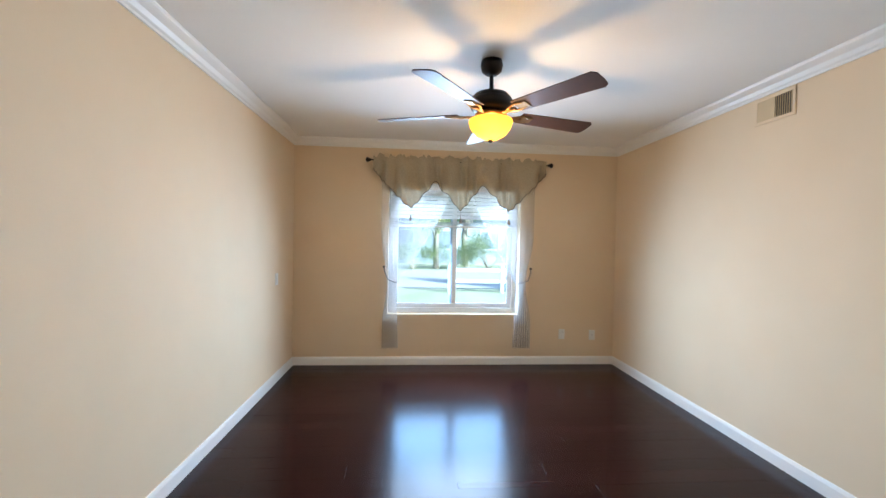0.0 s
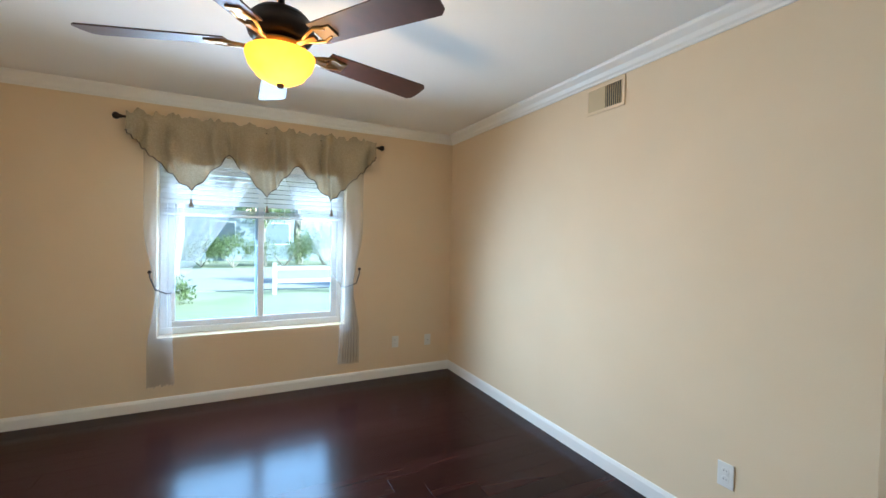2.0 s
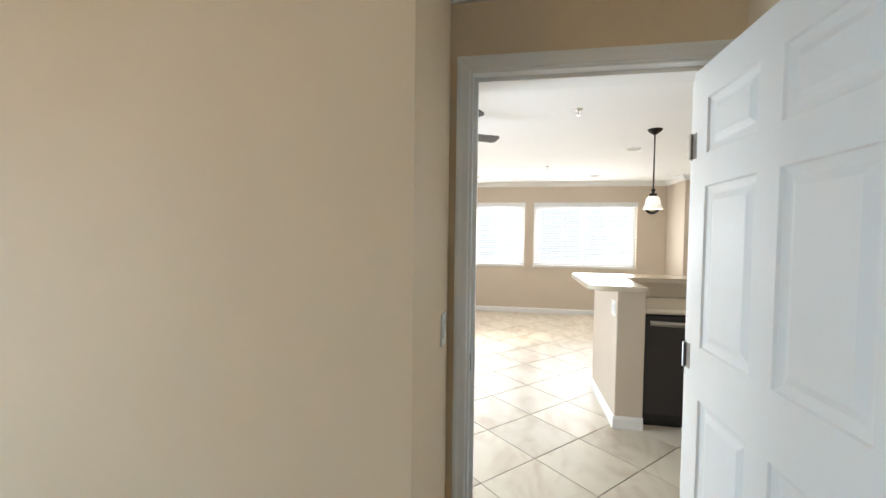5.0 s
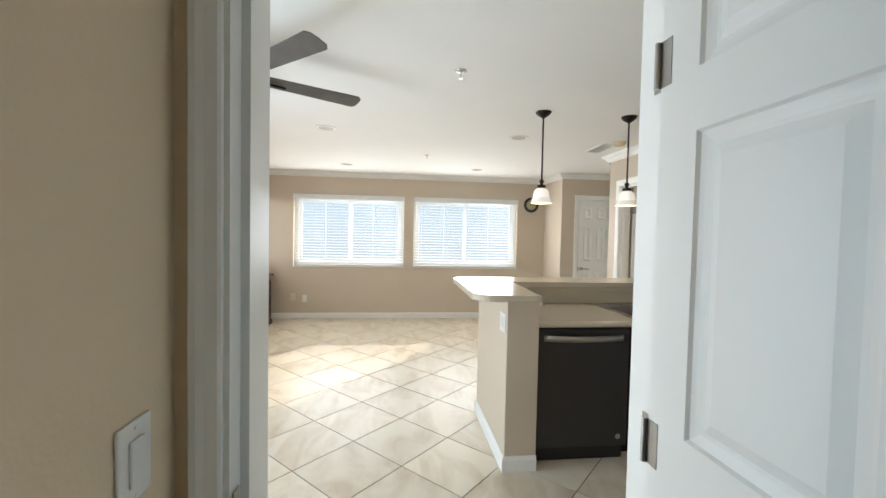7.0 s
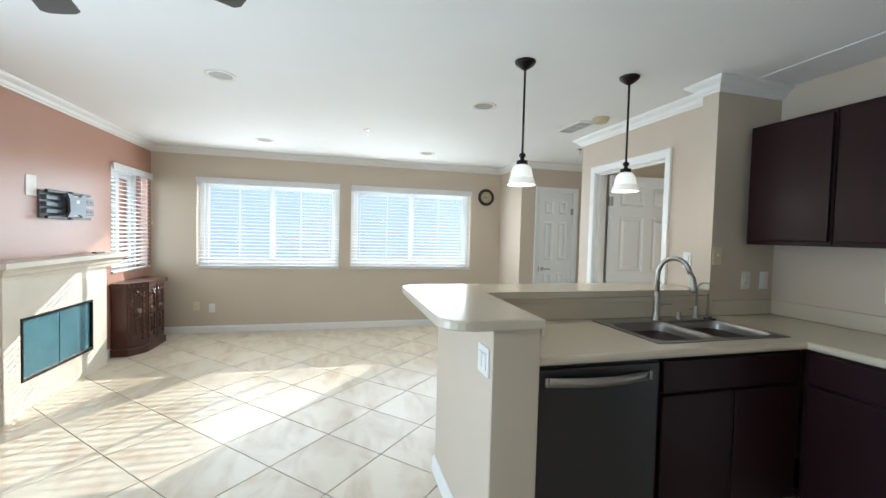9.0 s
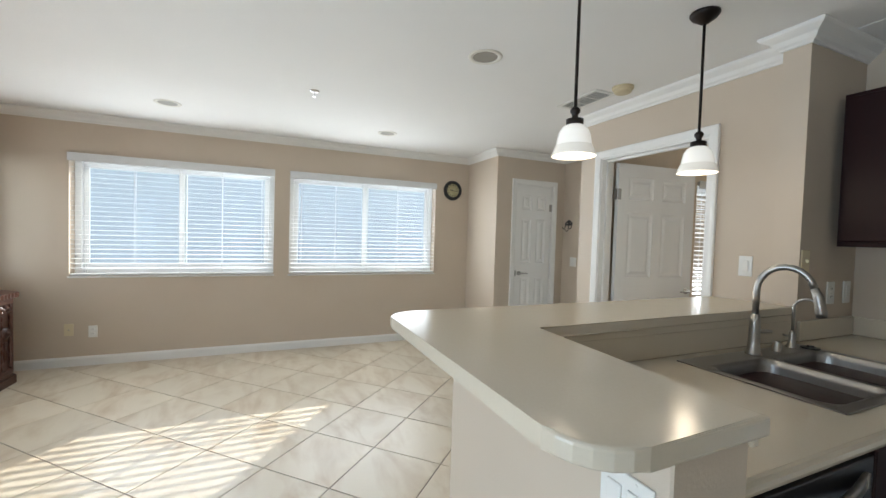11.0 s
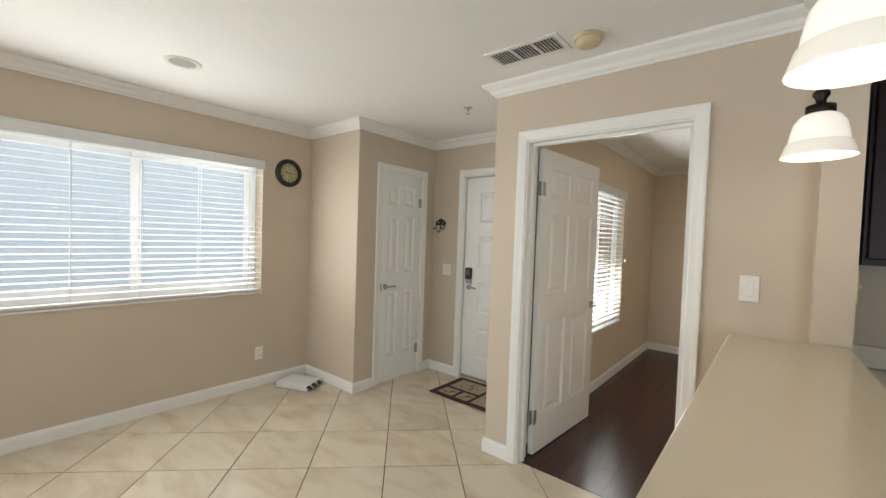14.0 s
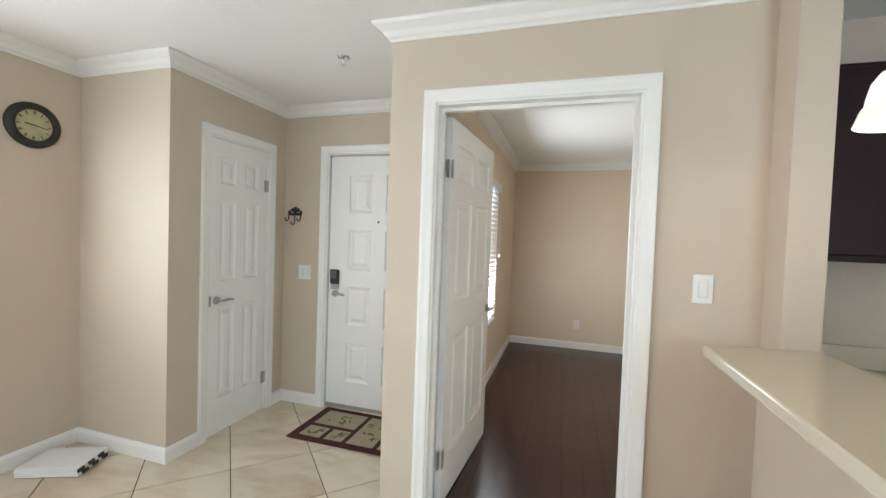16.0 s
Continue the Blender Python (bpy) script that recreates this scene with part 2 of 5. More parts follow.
def tube(pts, radius, n=10, bm=None, caps=True):
    """A round bar along points; radius may be one number or one a point."""
    b = bmesh.new()
    pts = [Vector(p) for p in pts]
    rad = radius if isinstance(radius, (list, tuple)) else [radius] * len(pts)
    side, rings = None, []
    for i, p in enumerate(pts):
        t = (pts[min(i + 1, len(pts) - 1)] - pts[max(i - 1, 0)]).normalized()
        if side is None:
            side = t.cross(Vector((0, 0, 1)) if abs(t.z) < 0.9 else Vector((1, 0, 0))).normalized()
        side = (side - t * side.dot(t)).normalized()
        up = t.cross(side)
        rings.append([b.verts.new(p + rad[i] * (math.cos(2 * math.pi * k / n) * side + math.sin(2 * math.pi * k / n) * up)) for k in range(n)])
    for a, c in zip(rings, rings[1:]):
        for k in range(n):
            b.faces.new((a[k], a[(k + 1) % n], c[(k + 1) % n], c[k]))
    if caps:
        b.faces.new(rings[0])
        b.faces.new(rings[-1])
    if bm is not None:
        return merge(bm, b)
    return b


def sweep(pts, profile, normal, closed=False):
    """Runs a profile (side, rise) along a mitred path; side = normal x travel, rise along normal."""
    b = bmesh.new()
    pts, nrm = [Vector(p) for p in pts], Vector(normal)
    k, rings = len(pts), []
    for i, p in enumerate(pts):
        d0 = (p - pts[i - 1]).normalized() if (i or closed) else None
        d1 = (pts[(i + 1) % k] - p).normalized() if (i < k - 1 or closed) else None
        s0 = nrm.cross(d0) if d0 else nrm.cross(d1)
        s1 = nrm.cross(d1) if d1 else s0
        s = (s0 + s1).normalized()
        s = s / max(0.2, s.dot(s1))
        rings.append([b.verts.new(p + s * a + nrm * h) for a, h in profile])
    q = len(profile)
    for i in range(k if closed else k - 1):
        a, c = rings[i], rings[(i + 1) % k]
        for j in range(q):
            b.faces.new((a[j], a[(j + 1) % q], c[(j + 1) % q], c[j]))
    if not closed:
        b.faces.new(rings[0])
        b.faces.new(rings[-1])
    return b


def grid_slab(axis, at, thick, a0, a1, z0, z1, holes=()):
    """A wall from at to at+thick on its axis, a0..a1 along, with holes (a0, a1, z0, z1) through it."""
    b = bmesh.new()
    A = sorted({a0, a1, *[h[0] for h in holes], *[h[1] for h in holes]})
    Z = sorted({z0, z1, *[h[2] for h in holes], *[h[3] for h in holes]})
    A, Z = [a for a in A if a0 <= a <= a1], [z for z in Z if z0 <= z <= z1]

    def solid(i, j):
        if not (0 <= i < len(A) - 1 and 0 <= j < len(Z) - 1):
            return False
        a, z = (A[i] + A[i + 1]) / 2, (Z[j] + Z[j + 1]) / 2
        return not any(h[0] < a < h[1] and h[2] < z < h[3] for h in holes)

    seen = {}

    def v(i, j, k):
        if (i, j, k) not in seen:
            w = at + thick * k
            seen[i, j, k] = b.verts.new((w, A[i], Z[j]) if axis == "x" else (A[i], w, Z[j]))
        return seen[i, j, k]

    for i in range(len(A) - 1):
        for j in range(len(Z) - 1):
            if not solid(i, j):
                continue
            for k in (0, 1):
                b.faces.new((v(i, j, k), v(i + 1, j, k), v(i + 1, j + 1, k), v(i, j + 1, k)))
            for (di, dj), (p, q) in (((-1, 0), ((i, j), (i, j + 1))), ((1, 0), ((i + 1, j), (i + 1, j + 1))), ((0, -1), ((i, j), (i + 1, j))), ((0, 1), ((i, j + 1), (i + 1, j + 1)))):
                if not solid(i + di, j + dj):
                    b.faces.new((v(*p, 0), v(*q, 0), v(*q, 1), v(*p, 1)))
    return b


def wall(name, axis, at, thick, a0, a1, z1, material, holes=(), z0=0.0):
    return setting(link(name, grid_slab(axis, at, thick, a0, a1, z0, z1, holes), material))


# ---------------------------------------------------------------- structure
H, HB = 2.42, 2.50                 # ceilings: living room, bedroom
W1, W2, WZ = (0.80, 2.60), (-1.16, 0.64), (0.875, 2.045)
LW, DW = (8.47, 9.32), (-4.06, -2.97)
BW, BWZ = (0.115, 1.605), (0.57, 2.05)
BD = (0.332, 1.202)                 # bedroom door, along y
PD = (3.62, 5.38)                # patio door, along x
DD = (6.132, 7.02)                 # den door, along x

wall("wall_bedroom_north", "y", 4.575, 0.16, -1.1, 2.86, HB + 0.1, PEACH, [(*BW, *BWZ)])
wall("wall_bedroom_west", "x", -1.10, 0.18, -1.30, 4.575, HB + 0.1, PEACH)
wall("wall_bedroom_east", "x", 2.74, 0.12, 1.28, 4.575, HB + 0.1, PEACH)
wall("wall_bedroom_jog", "y", 1.28, 0.12, 2.86, 3.30, HB + 0.1, PEACH)
wall("wall_bedroom_door", "x", 3.30, 0.06, 0.26, 1.40, HB + 0.1, PEACH, [(*BD, 0, 2.055)])
wall("wall_bedroom_alcove", "y", 0.16, 0.10, 2.30, 3.36, HB + 0.1, PEACH)
wall("wall_bedroom_return", "x", 2.30, 0.10, -1.20, 0.16, HB + 0.1, PEACH)
wall("wall_bedroom_south", "y", -1.30, 0.10, -0.92, 2.40, HB + 0.1, PEACH)

wall("wall_living_west", "x", 3.362, 0.14, -2.05, 3.12, H + 0.1, TAN, [(*BD, 0, 2.055)])
wall("wall_living_south", "x", 9.40, 0.16, -1.80, 3.27, H + 0.1, TAN, [(*W1, *WZ), (*W2, *WZ)])
wall("wall_fireplace", "y", 3.12, 0.15, 3.362, 9.40, H + 0.1, TERRA, [(*LW, *WZ), (*PD, 0, 2.05)])
wall("wall_closet_side", "y", -1.745, 0.10, 8.652, 9.40, H + 0.1, TAN)
wall("wall_closet_front", "x", 8.652, 0.10, -2.66, -1.745, H + 0.1, TAN, [(-2.475, -1.92, 0, 2.03)])
wall("wall_entry", "y", -2.78, 0.12, 7.18, 8.752, H + 0.1, TAN, [(7.36, 8.245, 0, 2.04)])
wall("wall_entry_side", "x", 7.177, 0.077, -2.66, -1.722, H + 0.1, TAN)
wall("wall_den_living", "y", -1.72, 0.06, 5.69, 7.254, H + 0.1, TAN, [(*DD, 0, 2.037)])
wall("wall_kitchen_pilaster", "x", 5.573, 0.117, -2.05, -1.515, H + 0.1, TAN)
wall("wall_kitchen", "y", -2.15, 0.10, 3.362, 5.71, H + 0.1, TAN)
wall("wall_den_north", "y", -1.782, 0.06, 5.69, 7.10, H + 0.1, DENP, [(*DD, 0, 2.037)])
wall("wall_den_east", "x", 7.10, 0.075, -5.39, -1.722, H + 0.1, DENP, [(*DW, 0.56, 1.97)])
wall("wall_den_south", "y", -5.51, 0.12, 4.30, 7.175, H + 0.1, DENP)
wall("wall_den_west", "x", 4.30, 0.10, -5.39, -2.20, H + 0.1, DENP)
wall("wall_den_kitchen", "y", -2.21, 0.055, 4.40, 5.71, H + 0.1, DENP)
wall("wall_den_return", "x", 5.715, 0.06, -2.21, -1.784, H + 0.1, DENP)

setting(link("ceiling_bedroom", box(-1.1, 2.86, -1.3, 4.735, HB, HB + 0.1), CEIL))
setting(link("ceiling_alcove", box(2.74, 3.36, 0.16, 1.28, 2.41, HB - 0.004), CEIL))
setting(link("ceiling_living", box(3.37, 9.56, -2.78, 3.27, H, H + 0.1), CEIL))
setting(link("ceiling_den", box(4.3, 7.12, -5.5, -1.722, H - 0.004, H + 0.09), CEIL))
setting(link("floor_living", box(3.36, 9.56, -2.8, 3.3, -0.12, -0.004), GROUT))
setting(link("floor_bedroom", box(-1.1, 3.36, -1.3, 4.735, -0.12, -0.005), GROUT))
setting(link("floor_den", box(4.3, 7.12, -5.5, -1.72, -0.11, -0.0035), GROUT))

CROWN = [(0.0, 0.0), (0.0, -0.098), (0.012, -0.098), (0.016, -0.085), (0.03, -0.075), (0.045, -0.05), (0.07, -0.032), (0.082, -0.022), (0.088, -0.01), (0.088, 0.0)]
BASE = [(0.0, 0.0), (0.014, 0.0), (0.014, 0.07), (0.010, 0.082), (0.006, 0.092), (0.0, 0.092)]
CASING = [(0.0, 0.0), (0.0, 0.011), (0.005, 0.014), (0.025, 0.016), (0.037, 0.019), (0.047, 0.019), (0.05, 0.016), (0.05, 0.0)]
UP = (0, 0, 1)


def crown(name, pts, z, tall=1.0):
    return setting(link(name, sweep([(x, y, z - 0.001) for x, y in pts], [(a * (0.5 + tall / 2), h * tall) for a, h in CROWN], UP), TRIM))


def baseboard(name, pts):
    return setting(link(name, sweep([(x, y, 0.0) for x, y in pts], BASE, UP), TRIM))


# side = left of travel, seen from above
crown("trim_crown_bedroom", [(2.74, 1.28), (2.74, 4.575), (-0.92, 4.575), (-0.92, -1.2), (2.3, -1.2), (2.3, 0.16)], HB, 0.85)
crown("trim_crown_alcove", [(2.4, 0.26), (3.30, 0.26), (3.30, 1.28), (2.76, 1.28)], 2.41)
crown("trim_crown_living", [(5.573, -2.05), (5.573, -1.515), (5.69, -1.515), (5.69, -1.66), (7.254, -1.66), (7.254, -2.66), (8.652, -2.66), (8.652, -1.645), (9.40, -1.645), (9.40, 3.12), (3.502, 3.12), (3.502, -2.05)], H, 0.8)
crown("trim_crown_den", [(5.78, -2.21), (5.78, -1.782), (7.10, -1.782), (7.10, -5.39), (4.4, -5.39)][::-1], H - 0.004, 0.8)
baseboard("baseboard_bedroom", [(3.30, 1.25), (3.30, 1.28), (2.74, 1.28), (2.74, 4.575), (-0.92, 4.575), (-0.92, -1.2), (2.3, -1.2), (2.3, 0.26), (3.30, 0.26), (3.30, 0.275)])
baseboard("baseboard_pilaster", [(5.74, -1.66), (6.05, -1.66)])
baseboard("baseboard_entry", [(7.082, -1.66), (7.254, -1.66), (7.254, -2.66), (7.30, -2.66)])
baseboard("baseboard_hook", [(8.307, -2.66), (8.652, -2.66), (8.652, -2.537)])
baseboard("baseboard_living", [(8.652, -1.858), (8.652, -1.645), (9.40, -1.645), (9.40, 3.12), (8.20, 3.12)])
baseboard("baseboard_fireplace", [(6.80, 3.12), (5.44, 3.12)])
baseboard("baseboard_patio", [(3.56, 3.12), (3.502, 3.12), (3.502, 1.25)])
baseboard("baseboard_den", [(4.4, -5.39), (7.10, -5.39), (7.10, -1.782), (7.065, -1.782)])


def casing(name, corners, normal, wide=1.0):
    """Casing round three sides of an opening; corners go foot, head, head, foot."""
    return setting(link(name, sweep(corners, [(a * wide, h) for a, h in CASING], normal), TRIM))


# the side of the sweep must lie away from the opening
casing("trim_casing_bedroom", [(3.30, BD[1], 0), (3.30, BD[1], 2.055), (3.30, BD[0], 2.055), (3.30, BD[0], 0)], (-1, 0, 0))
casing("trim_casing_bedroom_hall", [(3.502, BD[0], 0), (3.502, BD[0], 2.055), (3.502, BD[1], 2.055), (3.502, BD[1], 0)], (1, 0, 0))
casing("trim_casing_den", [(DD[1], -1.66, 0), (DD[1], -1.66, 2.037), (DD[0], -1.66, 2.037), (DD[0], -1.66, 0)], (0, 1, 0), 1.2)
casing("trim_casing_den_inside", [(DD[0], -1.782, 0), (DD[0], -1.782, 2.037), (DD[1], -1.782, 2.037), (DD[1], -1.782, 0)], (0, -1, 0))
casing("trim_casing_closet", [(8.652, -1.92, 0), (8.652, -1.92, 2.03), (8.652, -2.475, 2.03), (8.652, -2.475, 0)], (-1, 0, 0), 1.2)
casing("trim_casing_front_door", [(8.245, -2.66, 0), (8.245, -2.66, 2.04), (7.36, -2.66, 2.04), (7.36, -2.66, 0)], (0, 1, 0), 1.2)


def jamb(name, axis, at, thick, a0, a1, stop, top=2.03):
    """Jamb lining of a doorway with its stop bead."""
    b = bmesh.new()
    for (p, q, r, s) in ((a0, a0 + 0.010, 0, top), (a1 - 0.010, a1, 0, top), (a0 + 0.010, a1 - 0.010, top - 0.010, top)):
        box(*((at, at + thick, p, q) if axis == "x" else (p, q, at, at + thick)), r, s, bm=b)
    for (p, q, r, s) in ((a0 + 0.010, a0 + 0.026, 0, top - 0.026), (a1 - 0.026, a1 - 0.010, 0, top - 0.026), (a0 + 0.010, a1 - 0.010, top - 0.026, top - 0.010)):
        box(*((stop, stop + 0.03, p, q) if axis == "x" else (p, q, stop, stop + 0.03)), r, s, bm=b)
    return setting(link(name, b, TRIM))


jamb("trim_jamb_bedroom", "x", 3.298, 0.206, *BD, 3.345, 2.055)
jamb("trim_jamb_den", "y", -1.784, 0.126, *DD, -1.735, 2.037)
jamb("trim_jamb_closet", "x", 8.65, 0.104, -2.475, -1.92, 8.70)
jamb("trim_jamb_front", "y", -2.782, 0.124, 7.36, 8.245, -2.75, 2.04)


# ---------------------------------------------------------------- doors
def raised_panel(w, h, t):
    """One moulded panel, both faces, centred on the origin; y is the thickness."""
    b = bmesh.new()
    steps = ((0.0, 0.0), (0.004, 0.007), (0.012, 0.010), (0.022, 0.0125), (0.030, 0.0125), (0.052, 0.004))
    for s in (-1, 1):
        rings = []
        for inset, deep in steps:
            y = s * (t / 2 - deep)
            x, z = w / 2 - inset, h / 2 - inset
            rings.append([b.verts.new(p) for p in ((-x, y, -z), (x, y, -z), (x, y, z), (-x, y, z))])
        for a, c in zip(rings, rings[1:]):
            for i in range(4):
                b.faces.new((a[i], a[(i + 1) % 4], c[(i + 1) % 4], c[i]))
        b.faces.new(rings[-1])
    return b


def lever(parent, x, z, t, sides=(-1, 1), point=1, material=None):
    """Lever handle with round rose on each given side; point is the way the lever turns."""
    for s in sides:
        m = pose(x, s * t / 2, z, 90 if s < 0 else -90, 0, 0)
        b = lathe([(0, 0.012), (0.02, 0.012), (0.026, 0.009), (0.0275, 0), (0, 0)], 20, m=m)
        tube([(x, s * (t / 2 + 0.01), z), (x, s * (t / 2 + 0.045), z)], 0.008, 10, b)
        tube([(x, s * (t / 2 + 0.043), z), (x + point * 0.03, s * (t / 2 + 0.048), z + 0.002), (x + point * 0.07, s * (t / 2 + 0.046), z + 0.003), (x + point * 0.105, s * (t / 2 + 0.04), z - 0.004)], [0.0095, 0.009, 0.0085, 0.007], 10, b)
        part("lever_handle", b, material or STEEL, parent, "brushed nickel lever handle", True)


def door(name, m, w, label, rows, hinge_zs, handle_x, handle_z=0.92, sides=(-1, 1), point=1, group="", h=2.01, t=0.036, stile=0.11, mid=0.10, hinge_side=1, kind="structure"):
    """A moulded panel door; local x from the hinge (0) to the lock edge (w), y thickness."""
    d = thing(name, m, label, "door", group, kind)
    pw = (w - 2 * stile - mid) / 2
    holes = [(x0, x0 + pw, z0, z1) for z0, z1 in rows for x0 in (stile, stile + pw + mid)]
    part("leaf", grid_slab("y", -t / 2, t, 0, w, 0, h, holes), DOORW, d)
    kinds = {}
    for x0, x1, z0, z1 in holes:
        key = round(z1 - z0, 3)
        mt = Matrix.Translation(((x0 + x1) / 2, 0, (z0 + z1) / 2))
        if key in kinds:
            same_part("panel", kinds[key], d, mt)
        else:
            p = part("panel", raised_panel(pw, z1 - z0, t), DOORW, d)
            p.matrix_basis = mt
            kinds[key] = p.data
    for z in hinge_zs:
        b = tube([(-0.004, hinge_side * (t / 2 + 0.006), z - 0.045), (-0.004, hinge_side * (t / 2 + 0.006), z + 0.045)], 0.006, 10)
        box(-0.003, 0.03, hinge_side * t / 2, hinge_side * (t / 2 + 0.002), z - 0.045, z + 0.045, bm=b)
        box(-0.034, -0.006, hinge_side * (t / 2 - 0.012), hinge_side * (t / 2 - 0.009), z - 0.045, z + 0.045, bm=b)
        part("hinge", b, STEEL, d, "satin nickel butt hinge")
    if handle_x:
        lever(d, handle_x, handle_z, t, sides, point)
    return d


SIX = [(0.24, 0.87), (1.05, 1.60), (1.71, 1.895)]
door("door_1", pose(3.342, 0.383, 0.008, 0, 0, 180.4), 0.86, "white six-panel bedroom door standing open", SIX, (0.25, 1.0, 1.75), 0.775, 0.89, hinge_side=-1, point=-1, stile=0.10, mid=0.093)
door("door_2", pose(7.0, -1.818, 0.008, 0, 0, 266.0), 0.865, "white six-panel den door standing open", SIX, (0.25, 1.75), 0.81, hinge_side=-1, point=-1)
closet = door("door_3", pose(8.678, -2.460, 0.008, 0, 0, 90), 0.523, "closed white six-panel closet door with lever handle", SIX, (0.25, 1.75), 0.46, sides=(1,), point=-1, stile=0.085, mid=0.08)
part("latch_plate", box(0.505, 0.522, 0.018, 0.0215, 0.885, 0.955), STEEL, closet, "satin nickel latch plate")
EIGHT = [(0.22, 0.53), (0.67, 0.98), (1.12, 1.43), (1.57, 1.86)]
front = door("door_4", pose(7.376, -2.70, 0.008, 0, 0, 0), 0.852, "closed white front door with embossed panels", EIGHT, (), 0.79, 0.92, sides=(1,), point=-1, stile=0.17, mid=0.12)
b = box(0.752, 0.828, 0.018, 0.050, 1.0, 1.115, 0.012, 3)
keypad = part("keypad_lock", b, BLACK, front, "black keypad deadbolt")
part("keypad_face", box(0.766, 0.814, 0.050, 0.053, 1.045, 1.10, 0.001), mat("grey_keypad", (0.10, 0.10, 0.11), 0.3), keypad)
part("deadbolt_plate", box(0.756, 0.824, 0.018, 0.040, 0.955, 1.0, 0.006), STEEL, keypad)
part("peephole", lathe([(0, 0.004), (0.007, 0.004), (0.009, 0)], 14, m=pose(0.427, 0.018, 1.50, -90)), BRONZE, front)
part("door_sweep", box(0.0, 0.854, 0.018, 0.024, 0.002, 0.03), mat("grey_sweep", (0.3, 0.29, 0.27), 0.6), front)
setting(link("trim_strike_plate", box(3.30, 3.325, BD[1] - 0.017, BD[1] - 0.0135, 0.906, 0.966), STEEL))


# ---------------------------------------------------------------- windows
THIN_SLAT = cloth("translucent_white_slat", (0.80, 0.82, 0.84), (0.76, 0.78, 0.80), 0.0, 0.42, 30)
SCREEN = cloth("pale_insect_screen", (0.34, 0.37, 0.41), (0.30, 0.33, 0.37), 0.80, 0.5, 200)


def slider(name, axis, at, depth, a0, a1, z0, z1, inward, glass=None, screen=False):
    """Vinyl sliding window in its opening; at is the frame's inner plane, inward the way into the room."""
    w = thing(name, Matrix(), "white vinyl sliding window with two panes", "window", kind="structure")
    f = 0.055

    def bar(b, p, q, r, s, d0, d1):
        u, v = at + inward * d0, at + inward * d1
        u, v = min(u, v), max(u, v)
        return box(*((u, v, p, q) if axis == "x" else (p, q, u, v)), r, s, 0.004, 1, b)

    b = bmesh.new()
    for p, q, r, s in ((a0, a1, z0, z0 + f), (a0, a1, z1 - f, z1), (a0, a0 + f, z0 + f, z1 - f), (a1 - f, a1, z0 + f, z1 - f)):
        bar(b, p, q, r, s, -0.05, 0)
    part("window_frame", b, VINYL, w)
    c = (a0 + a1) / 2
    for (p, q), d in (((a0 + f, c + 0.036), -0.012), ((c - 0.036, a1 - f), -0.034)):
        b = bmesh.new()
        s = 0.05
        for P, Q, R, S in ((p, q, z0 + f, z0 + f + s), (p, q, z1 - f - s, z1 - f), (p, p + s, z0 + f + s, z1 - f - s), (q - s, q, z0 + f + s, z1 - f - s)):
            bar(b, P, Q, R, S, d - 0.018, d)
        sash = part("sash", b, VINYL, w)
        g = part("pane", bar(bmesh.new(), p + s, q - s, z0 + f + s, z1 - f - s, d - 0.011, d - 0.007), glass or GLASS, sash)
        g.visible_shadow = False
    if screen:
        part("insect_screen", bar(bmesh.new(), a0 + 0.02, a1 - 0.02, z0 + 0.02, z1 - 0.02, -0.058, -0.0575), SCREEN, w, "pale woven insect screen")
    return w


